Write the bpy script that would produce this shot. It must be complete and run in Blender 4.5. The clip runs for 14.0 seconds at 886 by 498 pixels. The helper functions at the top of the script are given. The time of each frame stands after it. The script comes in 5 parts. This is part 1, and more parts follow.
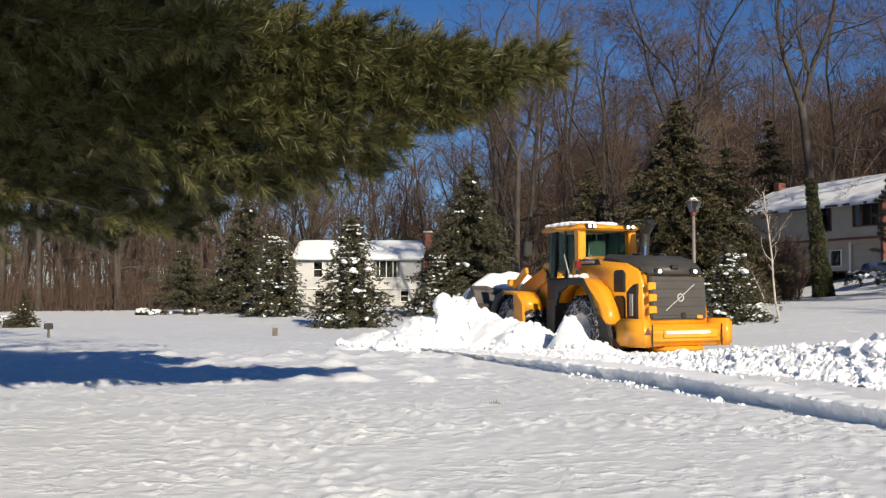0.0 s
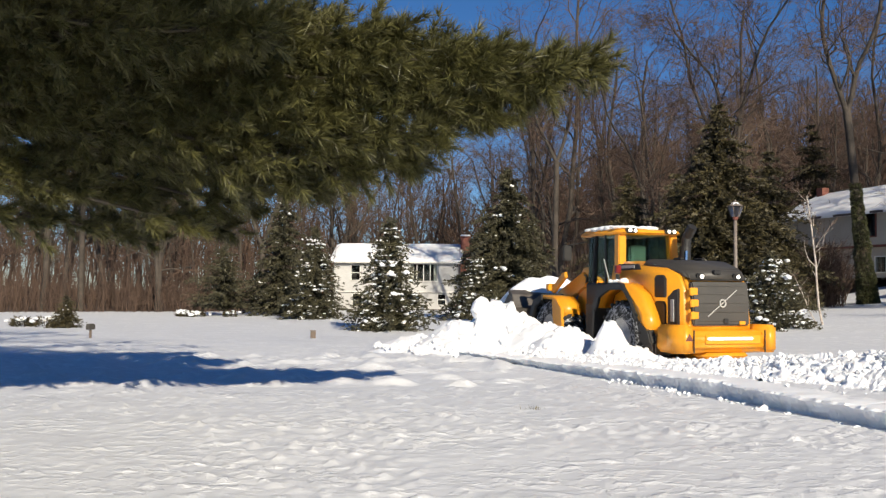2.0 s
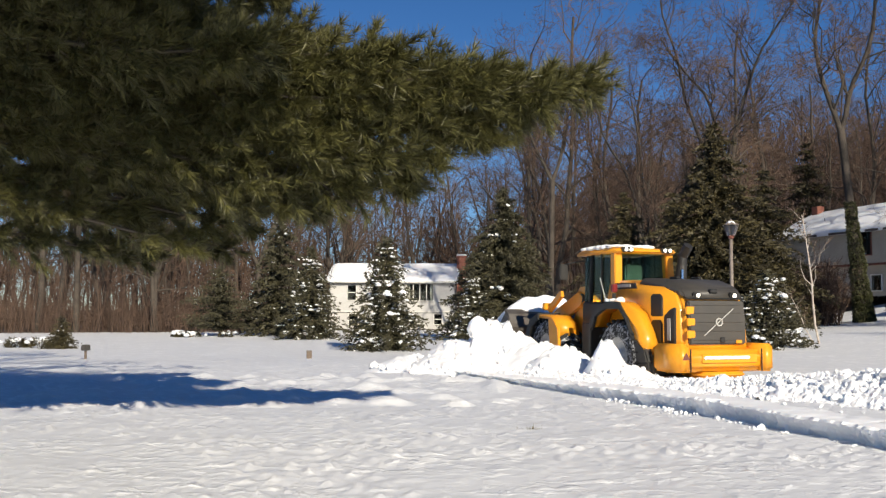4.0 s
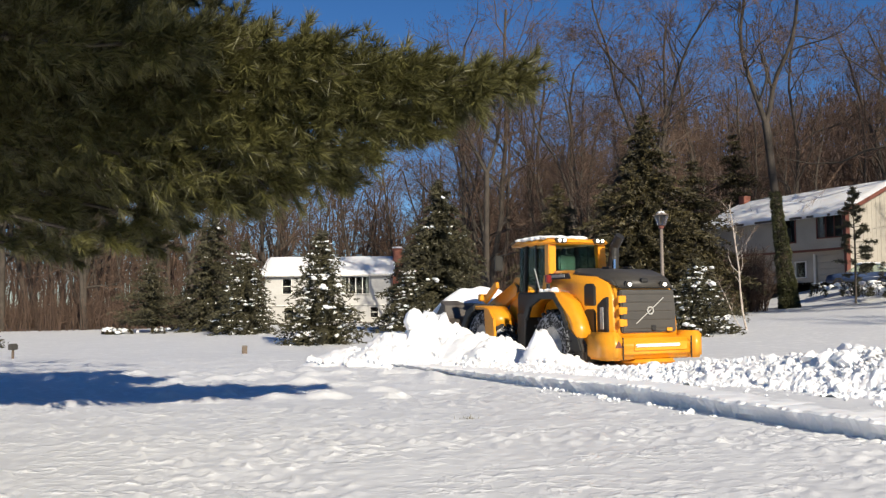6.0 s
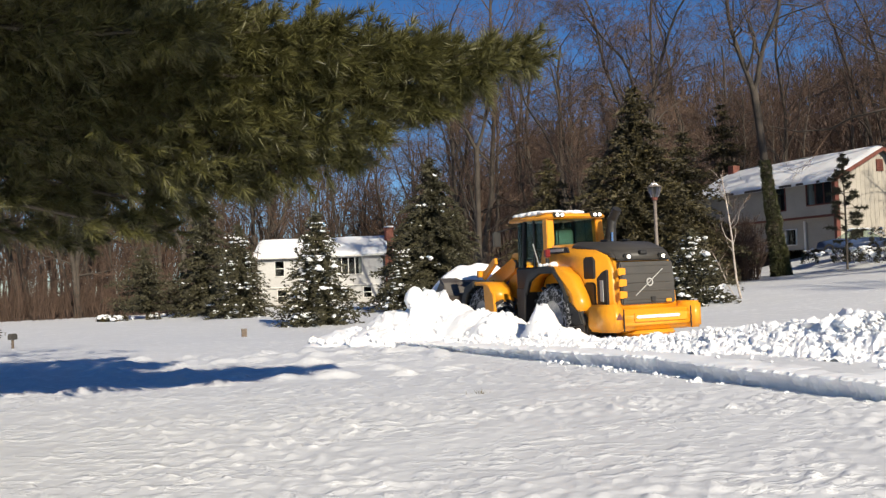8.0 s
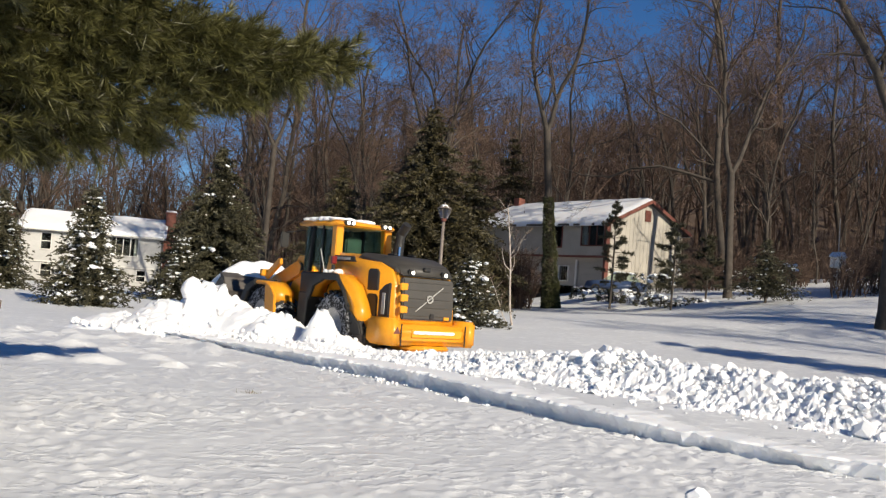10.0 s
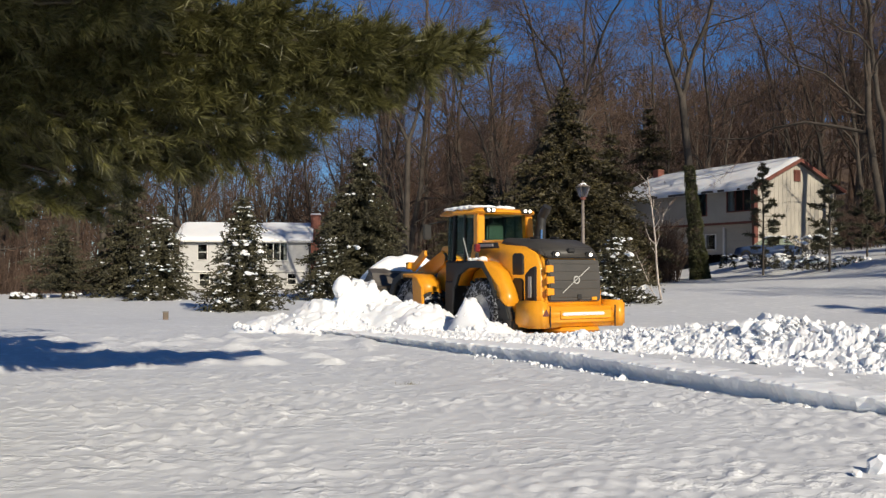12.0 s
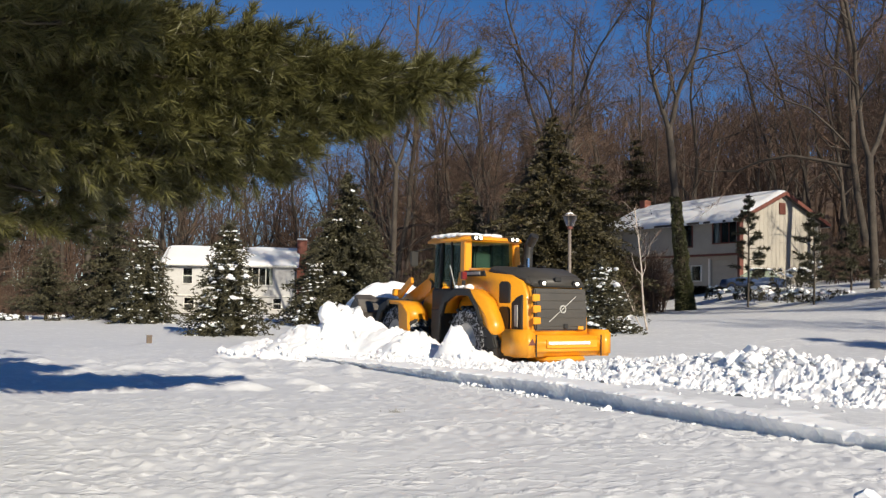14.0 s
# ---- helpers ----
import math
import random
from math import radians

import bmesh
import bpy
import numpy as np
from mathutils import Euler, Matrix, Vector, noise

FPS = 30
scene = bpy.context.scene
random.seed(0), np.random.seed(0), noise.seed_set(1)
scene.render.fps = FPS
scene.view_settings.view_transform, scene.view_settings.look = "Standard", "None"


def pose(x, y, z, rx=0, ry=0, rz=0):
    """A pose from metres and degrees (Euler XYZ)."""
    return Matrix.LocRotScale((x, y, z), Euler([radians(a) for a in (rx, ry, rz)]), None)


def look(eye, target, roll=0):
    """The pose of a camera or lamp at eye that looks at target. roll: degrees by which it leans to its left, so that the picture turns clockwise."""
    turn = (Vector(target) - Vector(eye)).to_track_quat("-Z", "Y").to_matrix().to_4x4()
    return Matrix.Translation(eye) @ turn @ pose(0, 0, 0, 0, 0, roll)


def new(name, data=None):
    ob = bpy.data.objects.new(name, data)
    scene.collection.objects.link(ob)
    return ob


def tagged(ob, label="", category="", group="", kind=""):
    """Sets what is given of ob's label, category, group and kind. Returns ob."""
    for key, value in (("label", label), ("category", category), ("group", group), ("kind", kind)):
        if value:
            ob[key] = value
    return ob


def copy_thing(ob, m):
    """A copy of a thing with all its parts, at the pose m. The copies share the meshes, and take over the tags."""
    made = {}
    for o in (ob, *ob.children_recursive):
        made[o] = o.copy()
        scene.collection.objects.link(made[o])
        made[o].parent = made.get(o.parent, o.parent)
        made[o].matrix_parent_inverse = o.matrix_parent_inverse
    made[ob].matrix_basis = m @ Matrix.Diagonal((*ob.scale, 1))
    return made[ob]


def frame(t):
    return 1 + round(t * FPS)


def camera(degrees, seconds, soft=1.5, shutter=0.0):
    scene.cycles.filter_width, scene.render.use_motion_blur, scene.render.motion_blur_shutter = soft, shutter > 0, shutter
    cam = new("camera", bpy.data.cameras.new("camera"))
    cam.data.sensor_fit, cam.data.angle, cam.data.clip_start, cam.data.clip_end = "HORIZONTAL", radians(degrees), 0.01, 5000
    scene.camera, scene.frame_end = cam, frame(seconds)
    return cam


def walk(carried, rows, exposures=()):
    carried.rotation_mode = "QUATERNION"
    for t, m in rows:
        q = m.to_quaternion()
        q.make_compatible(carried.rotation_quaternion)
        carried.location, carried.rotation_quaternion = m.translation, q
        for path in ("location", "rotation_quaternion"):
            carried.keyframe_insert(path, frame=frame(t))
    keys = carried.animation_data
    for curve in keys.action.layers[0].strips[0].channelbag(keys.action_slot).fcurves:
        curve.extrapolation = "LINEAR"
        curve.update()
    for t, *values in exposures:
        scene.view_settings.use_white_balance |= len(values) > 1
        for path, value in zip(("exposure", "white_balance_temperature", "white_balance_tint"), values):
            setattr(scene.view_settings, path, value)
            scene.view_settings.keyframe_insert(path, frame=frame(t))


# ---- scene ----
cam = camera(50.0, 14.0, soft=1.35)
EYE = 1.6
# seconds, eye x, eye y, eye z, tilt, lean, turn
PATH = [
    (0.0, 0.00, 0.00, EYE, 92.319, 0.000, 0.000),
    (0.5, -0.02, 0.07, EYE, 92.546, -0.013, 0.472),
    (1.0, -0.04, 0.08, EYE, 92.629, -0.156, 1.070),
    (1.5, -0.05, 0.09, EYE, 92.601, -0.498, 1.629),
    (2.0, -0.04, 0.10, EYE, 92.535, -0.426, 2.213),
    (2.5, -0.04, 0.09, EYE, 92.606, -0.257, 2.197),
    (3.0, -0.04, 0.11, EYE, 93.065, -0.245, 2.156),
    (5.5, -0.03, 0.05, EYE, 93.900, 0.105, -0.155),
    (6.0, -0.04, 0.01, EYE, 93.237, 0.637, -1.841),
    (6.5, -0.07, -0.02, EYE, 92.645, 1.552, -2.693),
    (7.0, -0.06, -0.06, EYE, 91.531, 2.011, -1.879),
    (7.2, -0.10, -0.07, EYE, 91.430, 2.140, -1.930),
    (9.3, -0.40, -0.12, EYE, 92.898, -0.054, -5.945),
    (9.5, -0.40, -0.09, EYE, 92.110, -1.507, -7.975),
    (10.0, -0.36, -0.11, EYE, 92.534, -4.469, -15.573),
    (10.5, -0.36, -0.17, EYE, 91.336, -5.074, -17.994),
    (11.0, -0.37, -0.20, EYE, 90.252, -2.077, -14.321),
    (11.5, -0.40, -0.14, EYE, 90.694, -0.264, -9.332),
    (12.0, -0.42, -0.12, EYE, 91.281, 0.016, -6.976),
    (12.5, -0.42, -0.11, EYE, 91.806, -0.220, -6.860),
    (13.0, -0.42, -0.11, EYE, 92.231, -0.511, -6.741),
    (13.5, -0.43, -0.09, EYE, 93.039, -0.829, -7.182),
    (14.0, -0.43, -0.09, EYE, 92.934, -0.834, -7.828),
]
walk(cam, [(t, pose(x, y, z, rx, ry, rz)) for t, x, y, z, rx, ry, rz in PATH], exposures=[(t, e, 6820, 9) for t, e in ((0.0, 0.29), (3.0, 0.38), (6.5, 0.34), (9.5, 0.3), (10.5, 0.2), (11.5, 0.06), (12.5, 0.04), (14.0, 0.26))])

# ---- daylight: low winter sun behind the viewer, clear sky ----
SUN_EL, SUN_AZ = radians(27), radians(157)   # azimuth clockwise from +y
world = bpy.data.worlds.new("winter_sky")
scene.world = world
world.use_nodes = True
wn = world.node_tree.nodes
sky = wn.new("ShaderNodeTexSky")
sky.sky_type = "NISHITA"
sky.sun_disc = False
sky.sun_elevation, sky.sun_rotation = SUN_EL, SUN_AZ
sky.altitude, sky.air_density, sky.dust_density, sky.ozone_density = 1500, 1.0, 0.0, 6.0
rich = wn.new("ShaderNodeHueSaturation")
rich.inputs["Hue"].default_value, rich.inputs["Saturation"].default_value = 0.506, 1.15
world.node_tree.links.new(sky.outputs[0], rich.inputs["Color"])
world.node_tree.links.new(rich.outputs[0], wn["Background"].inputs[0])
wn["Background"].inputs[1].default_value = 0.067
sun = new("sun", bpy.data.lights.new("sun", "SUN"))
sun.data.energy, sun.data.angle, sun.data.color = 4.7, radians(0.5), (1.0, 0.925, 0.79)
to_sun = Vector((math.sin(SUN_AZ) * math.cos(SUN_EL), math.cos(SUN_AZ) * math.cos(SUN_EL), math.sin(SUN_EL)))
sun.matrix_world = look(to_sun * 200, (0, 0, 0))


# ---- materials ----
def material(name, color, rough=0.7, metal=0.0, vary=0.25, scale=6.0, bump=0.2, fine=40.0, second=None, island=0.0, coat=0.0):
    """Procedural surface: two scales of noise on colour and relief; second: a colour for stains; island: spread piece by piece."""
    m = bpy.data.materials.new(name)
    m.use_nodes = True
    nt = m.node_tree
    b = nt.nodes["Principled BSDF"]
    b.inputs["Roughness"].default_value, b.inputs["Metallic"].default_value = rough, metal
    if coat:
        b.inputs["Coat Weight"].default_value, b.inputs["Coat Roughness"].default_value = coat, 0.15
    tc = nt.nodes.new("ShaderNodeTexCoord")
    n1, n2 = nt.nodes.new("ShaderNodeTexNoise"), nt.nodes.new("ShaderNodeTexNoise")
    for n, s in ((n1, scale), (n2, fine)):
        n.inputs["Scale"].default_value, n.inputs["Detail"].default_value = s, 5
        nt.links.new(tc.outputs["Object"], n.inputs["Vector"])
    ramp = nt.nodes.new("ShaderNodeValToRGB")
    dark = second or [c * (1 - vary) for c in color]
    light = [min(1, c * (1 + vary * 0.5)) for c in color]
    ramp.color_ramp.elements[0].position, ramp.color_ramp.elements[1].position = 0.32, 0.68
    ramp.color_ramp.elements[0].color, ramp.color_ramp.elements[1].color = (*dark, 1), (*light, 1)
    mix = nt.nodes.new("ShaderNodeMath")
    mix.operation = "MULTIPLY_ADD"
    mix.inputs[1].default_value = 0.45
    half = nt.nodes.new("ShaderNodeMath")
    half.operation = "MULTIPLY"
    half.inputs[1].default_value = 0.55
    nt.links.new(n1.outputs["Fac"], half.inputs[0])
    nt.links.new(n2.outputs["Fac"], mix.inputs[0])
    nt.links.new(half.outputs[0], mix.inputs[2])
    out = mix.outputs[0]
    if island:
        geo, add, oi = nt.nodes.new("ShaderNodeNewGeometry"), nt.nodes.new("ShaderNodeMath"), nt.nodes.new("ShaderNodeMath")
        add.operation, oi.operation = "MULTIPLY_ADD", "SUBTRACT"
        oi.inputs[1].default_value, add.inputs[1].default_value = 0.5, island
        nt.links.new(geo.outputs["Random Per Island"], oi.inputs[0])
        nt.links.new(oi.outputs[0], add.inputs[0])
        nt.links.new(out, add.inputs[2])
        out = add.outputs[0]
    nt.links.new(out, ramp.inputs[0])
    nt.links.new(ramp.outputs[0], b.inputs["Base Color"])
    if bump:
        bp = nt.nodes.new("ShaderNodeBump")
        bp.inputs["Strength"].default_value, bp.inputs["Distance"].default_value = bump, 0.02
        nt.links.new(mix.outputs[0], bp.inputs["Height"])
        nt.links.new(bp.outputs[0], b.inputs["Normal"])
    return m


M = {}
M["snow"] = material("snow", (0.86, 0.87, 0.89), 0.5, vary=0.06, scale=2.2, bump=0.9, fine=26)
def crusted(m):
    """Wind-crusted snow: smooth greyer glaze between rough brighter patches drawn out by the wind."""
    nt = m.node_tree
    bs = nt.nodes["Principled BSDF"]
    tc, mp = nt.nodes.new("ShaderNodeTexCoord"), nt.nodes.new("ShaderNodeMapping")
    mp.inputs["Rotation"].default_value = (0, 0, radians(8))
    mp.inputs["Scale"].default_value = (1.0, 1.35, 1.0)
    nt.links.new(tc.outputs["Object"], mp.inputs["Vector"])
    patch, chips, fine = (nt.nodes.new("ShaderNodeTexNoise") for _ in range(3))
    for n, sc, det in ((patch, 0.6, 5), (chips, 4.2, 6), (fine, 34.0, 4)):
        n.inputs["Scale"].default_value, n.inputs["Detail"].default_value, n.inputs["Roughness"].default_value = sc, det, 0.62
        nt.links.new(mp.outputs[0], n.inputs["Vector"])
    keep = nt.nodes.new("ShaderNodeMapRange")                  # where the crust is broken
    for k, v in (("From Min", 0.4), ("From Max", 0.62), ("To Min", 0.12), ("To Max", 1.0)):
        keep.inputs[k].default_value = v
    nt.links.new(patch.outputs["Fac"], keep.inputs["Value"])
    flake = nt.nodes.new("ShaderNodeMapRange")
    for k, v in (("From Min", 0.47), ("From Max", 0.66)):
        flake.inputs[k].default_value = v
    nt.links.new(chips.outputs["Fac"], flake.inputs["Value"])
    lift, total = nt.nodes.new("ShaderNodeMath"), nt.nodes.new("ShaderNodeMath")
    lift.operation, total.operation = "MULTIPLY", "MULTIPLY_ADD"
    total.inputs[1].default_value = 0.10
    nt.links.new(flake.outputs[0], lift.inputs[0])
    nt.links.new(keep.outputs[0], lift.inputs[1])
    nt.links.new(fine.outputs["Fac"], total.inputs[0])
    nt.links.new(lift.outputs[0], total.inputs[2])
    bp = nt.nodes.new("ShaderNodeBump")
    bp.inputs["Strength"].default_value, bp.inputs["Distance"].default_value = 0.8, 0.026
    nt.links.new(total.outputs[0], bp.inputs["Height"])
    nt.links.new(bp.outputs[0], bs.inputs["Normal"])
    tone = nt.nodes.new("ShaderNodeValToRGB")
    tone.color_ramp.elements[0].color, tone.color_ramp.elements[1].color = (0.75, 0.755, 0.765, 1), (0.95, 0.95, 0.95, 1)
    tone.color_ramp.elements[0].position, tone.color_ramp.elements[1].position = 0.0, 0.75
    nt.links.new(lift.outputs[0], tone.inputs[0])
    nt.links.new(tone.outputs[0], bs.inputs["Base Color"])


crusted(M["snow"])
M["snow_soft"] = material("snow_fresh", (0.88, 0.885, 0.9), 0.6, vary=0.03, scale=4, bump=0.25, fine=60)
snow_node = M["snow_soft"].node_tree.nodes["Principled BSDF"]
snow_node.inputs["Subsurface Weight"].default_value = 0.35
snow_node.inputs["Subsurface Radius"].default_value = (0.05, 0.055, 0.06)
snow_node.inputs["Subsurface Scale"].default_value = 1.0
M["snow_dirty"] = material("snow_dirty", (0.55, 0.54, 0.53), 0.8, vary=0.4, scale=9, bump=0.6, second=(0.1, 0.095, 0.09))
M["needle"] = material("pine_needle", (0.09, 0.086, 0.026), 0.5, vary=0.5, scale=2.5, bump=0, island=0.5)
M["needle_dark"] = material("spruce_needle", (0.066, 0.06, 0.03), 0.6, vary=0.5, scale=1.5, bump=0, island=0.5)
M["needle_brown"] = material("hemlock_needle", (0.066, 0.053, 0.019), 0.6, vary=0.5, scale=1.0, bump=0, island=0.5, second=(0.03, 0.025, 0.012))
M["bark"] = material("bark", (0.072, 0.058, 0.046), 0.9, vary=0.65, scale=1.6, bump=1.0, fine=14)
M["twig"] = material("twig", (0.115, 0.072, 0.05), 0.85, vary=0.4, scale=0.6, bump=0, island=0.5)
M["bark_pale"] = material("birch_bark", (0.5, 0.46, 0.42), 0.75, vary=0.4, scale=5, bump=0.4, second=(0.3, 0.22, 0.17))
M["far_twig"] = material("far_twig", (0.12, 0.075, 0.052), 0.9, vary=0.5, scale=0.08, bump=0, island=0.5)
M["leaf_litter"] = material("leaf_litter", (0.11, 0.07, 0.045), 0.95, vary=0.5, scale=0.4, bump=0.5, fine=5)
M["ivy"] = material("ivy_leaf", (0.06, 0.062, 0.02), 0.6, vary=0.5, scale=2, bump=0, island=0.6)
M["siding_white"] = material("white_siding", (0.54, 0.53, 0.51), 0.6, vary=0.15, scale=0.7, bump=0.1, fine=9)
M["siding_beige"] = material("beige_siding", (0.42, 0.385, 0.33), 0.75, vary=0.16, scale=0.8, bump=0.15, fine=9)
M["trim_white"] = material("white_trim", (0.75, 0.73, 0.68), 0.5, vary=0.06, bump=0.05)
M["trim_red"] = material("red_brown_trim", (0.16, 0.05, 0.035), 0.6, vary=0.25, bump=0.1)
M["brick"] = material("chimney_brick", (0.27, 0.1, 0.07), 0.85, vary=0.4, scale=4, bump=0.4)
M["shingle"] = material("roof_shingle", (0.09, 0.08, 0.075), 0.9, vary=0.4, scale=3, bump=0.5)
M["yellow"] = material("yellow_paint", (0.8, 0.33, 0.018), 0.38, vary=0.13, scale=1.6, bump=0.04, fine=14, coat=0.25)
M["black"] = material("black_plastic", (0.022, 0.021, 0.02), 0.55, vary=0.4, scale=4, bump=0.08)
M["grey_paint"] = material("dark_grey_paint", (0.045, 0.042, 0.038), 0.5, vary=0.3, scale=3, bump=0.05, second=(0.07, 0.062, 0.052))
M["rubber"] = material("tyre_rubber", (0.02, 0.019, 0.018), 0.85, vary=0.4, scale=5, bump=0.3)
M["tyre_snowy"] = material("snow_caked_rubber", (0.34, 0.34, 0.35), 0.85, vary=0.3, scale=13, bump=0.6, fine=30, second=(0.02, 0.02, 0.02))
M["tyre_snowy"].node_tree.nodes["Color Ramp"].color_ramp.elements[0].position = 0.49
M["tyre_snowy"].node_tree.nodes["Color Ramp"].color_ramp.elements[1].position = 0.56
M["rim"] = material("snow_caked_rim", (0.72, 0.7, 0.68), 0.7, vary=0.4, scale=5, bump=0.5)
M["steel"] = material("worn_steel", (0.12, 0.11, 0.1), 0.5, metal=0.4, vary=0.45, scale=3, bump=0.3, second=(0.07, 0.055, 0.045))
M["chrome"] = material("chrome", (0.75, 0.75, 0.75), 0.15, metal=1.0, vary=0.05, bump=0)
M["decal"] = material("pale_decal", (0.46, 0.45, 0.42), 0.5, vary=0.1, bump=0)
M["red_lens"] = material("red_plastic", (0.2, 0.02, 0.02), 0.3, vary=0.2, bump=0)
M["interior"] = material("cab_interior", (0.03, 0.035, 0.033), 0.7, vary=0.3, bump=0)
M["green_seat"] = material("green_cloth", (0.02, 0.05, 0.034), 0.8, vary=0.3, bump=0.1)
M["lamp_post"] = material("lamp_post_paint", (0.2, 0.165, 0.14), 0.6, vary=0.3, scale=5, bump=0.1)
# near-black colour stands for the shade inside rooms and holes
M["dark"] = material("unlit_inside", (0.03, 0.028, 0.026), 0.9, vary=0.3, bump=0)
M["curtain"] = material("curtain", (0.4, 0.38, 0.34), 0.9, vary=0.2, bump=0.1)
M["car_blue"] = material("blue_car_paint", (0.05, 0.08, 0.16), 0.35, vary=0.15, bump=0, coat=0.5)
M["wood"] = material("weathered_wood", (0.16, 0.12, 0.09), 0.8, vary=0.4, scale=8, bump=0.4)
M["grass"] = material("dry_grass", (0.16, 0.13, 0.06), 0.9, vary=0.4, bump=0, island=0.5)


def glassy(name, color, rough=0.03, alpha=None):
    m = bpy.data.materials.new(name)
    m.use_nodes = True
    b = m.node_tree.nodes["Principled BSDF"]
    b.inputs["Base Color"].default_value = (*color, 1)
    b.inputs["Roughness"].default_value = rough
    b.inputs["Transmission Weight"].default_value = 1.0
    b.inputs["IOR"].default_value = 1.2
    return m


M["glass"] = glassy("window_glass", (0.8, 0.85, 0.85))
M["glass_tint"] = glassy("tinted_glass", (0.5, 0.64, 0.6))
M["frosted"] = glassy("frosted_glass", (0.85, 0.87, 0.9), 0.4)


def lit(name, color, strength):
    m = bpy.data.materials.new(name)
    m.use_nodes = True
    b = m.node_tree.nodes["Principled BSDF"]
    b.inputs["Base Color"].default_value = (*color, 1)
    b.inputs["Emission Color"].default_value = (*color, 1)
    b.inputs["Emission Strength"].default_value = strength
    return m


M["headlamp"] = lit("lit_work_lamp", (1.0, 0.93, 0.8), 3.0)


# ---- mesh helpers ----
def smooth(mesh, on=True):
    mesh.polygons.foreach_set("use_smooth", [on] * len(mesh.polygons))


def link(name, mesh, mat, parent=None, label="", shaded=False):
    for m in (mat if isinstance(mat, (list, tuple)) else [mat]):
        mesh.materials.append(M[m])
    if shaded:
        smooth(mesh)
    ob = new(name, mesh)
    if parent:
        ob.parent = parent
    if label:
        ob["label"] = label
    return ob


def part(name, bm, mat, parent=None, label="", shaded=False):
    mesh = bpy.data.meshes.new(name)
    bm.to_mesh(mesh)
    bm.free()
    return link(name, mesh, mat, parent, label, shaded)


def pydata(name, verts, faces, mat, parent=None, label="", shaded=False):
    mesh = bpy.data.meshes.new(name)
    mesh.from_pydata(verts, [], faces)
    mesh.update()
    return link(name, mesh, mat, parent, label, shaded)


def empty(name, m=None):
    e = new(name)
    e.empty_display_size = 0.2
    if m is not None:
        e.matrix_world = m
    return e


def bevel(bm, width, seg=1):
    if width:
        bmesh.ops.bevel(bm, geom=bm.edges[:], offset=width, segments=seg, affect="EDGES", clamp_overlap=True)
    return bm


def box(size, at=(0, 0, 0), edge=0.01, bm=None, turn=None, seg=1):
    """A bevelled box, centred at at."""
    b = bmesh.new()
    bmesh.ops.create_cube(b, size=1)
    bmesh.ops.scale(b, vec=size, verts=b.verts)
    bevel(b, min(edge, min(size) * 0.3), seg)
    if turn is not None:
        bmesh.ops.transform(b, matrix=turn, verts=b.verts)
    bmesh.ops.translate(b, vec=at, verts=b.verts)
    if bm is None:
        return b
    tmp = bpy.data.meshes.new("tmp")
    b.to_mesh(tmp)
    b.free()
    bm.from_mesh(tmp)
    bpy.data.meshes.remove(tmp)
    return bm


def side_shape(points, y0, y1, edge=0.02, seg=2, taper=None):
    """A side profile of (x, z) points, extruded from y0 to y1 with rounded edges."""
    b = bmesh.new()
    vs = [b.verts.new((x, y0, z)) for x, z in points]
    f = b.faces.new(vs)
    r = bmesh.ops.extrude_face_region(b, geom=[f])
    bmesh.ops.translate(b, vec=(0, y1 - y0, 0), verts=[v for v in r["geom"] if isinstance(v, bmesh.types.BMVert)])
    bmesh.ops.recalc_face_normals(b, faces=b.faces)
    if taper:
        for v in b.verts:
            taper(v)
    bevel(b, edge, seg)
    return b


def rod(a, b_, r0, r1=None, sides=12, bm=None):
    """A tapered round bar from a to b_."""
    bm = bm or bmesh.new()
    a, b_ = Vector(a), Vector(b_)
    r1 = r0 if r1 is None else r1
    m = Matrix.Translation((a + b_) / 2) @ (b_ - a).to_track_quat("Z", "Y").to_matrix().to_4x4()
    bmesh.ops.create_cone(bm, cap_ends=True, segments=sides, radius1=r0, radius2=r1, depth=(b_ - a).length, matrix=m)
    return bm


def ring_profile(profile, sides=32, axis="y"):
    """A turned body: profile of (radius, offset along the axis), closed."""
    verts, faces, n = [], [], len(profile)
    for i in range(sides):
        a = 2 * math.pi * i / sides
        for r, o in profile:
            verts.append((r * math.cos(a), o, r * math.sin(a)) if axis == "y" else (r * math.cos(a), r * math.sin(a), o))
    for i in range(sides):
        for j in range(n - 1):
            p, q = i * n + j, ((i + 1) % sides) * n + j
            faces.append((p, q, q + 1, p + 1))
    return verts, faces


def hash_noise(x, y, z=0.0):
    return noise.noise(Vector((x, y, z)))


ICO = bmesh.new()
bmesh.ops.create_icosphere(ICO, subdivisions=2, radius=1)
ICO_V = np.array([v.co[:] for v in ICO.verts])
ICO_F = np.array([[v.index for v in f.verts] for f in ICO.faces])
ICO.free()
ICO1 = bmesh.new()
bmesh.ops.create_icosphere(ICO1, subdivisions=1, radius=1)
ICO1_V = np.array([v.co[:] for v in ICO1.verts])
ICO1_F = np.array([[v.index for v in f.verts] for f in ICO1.faces])
ICO1.free()


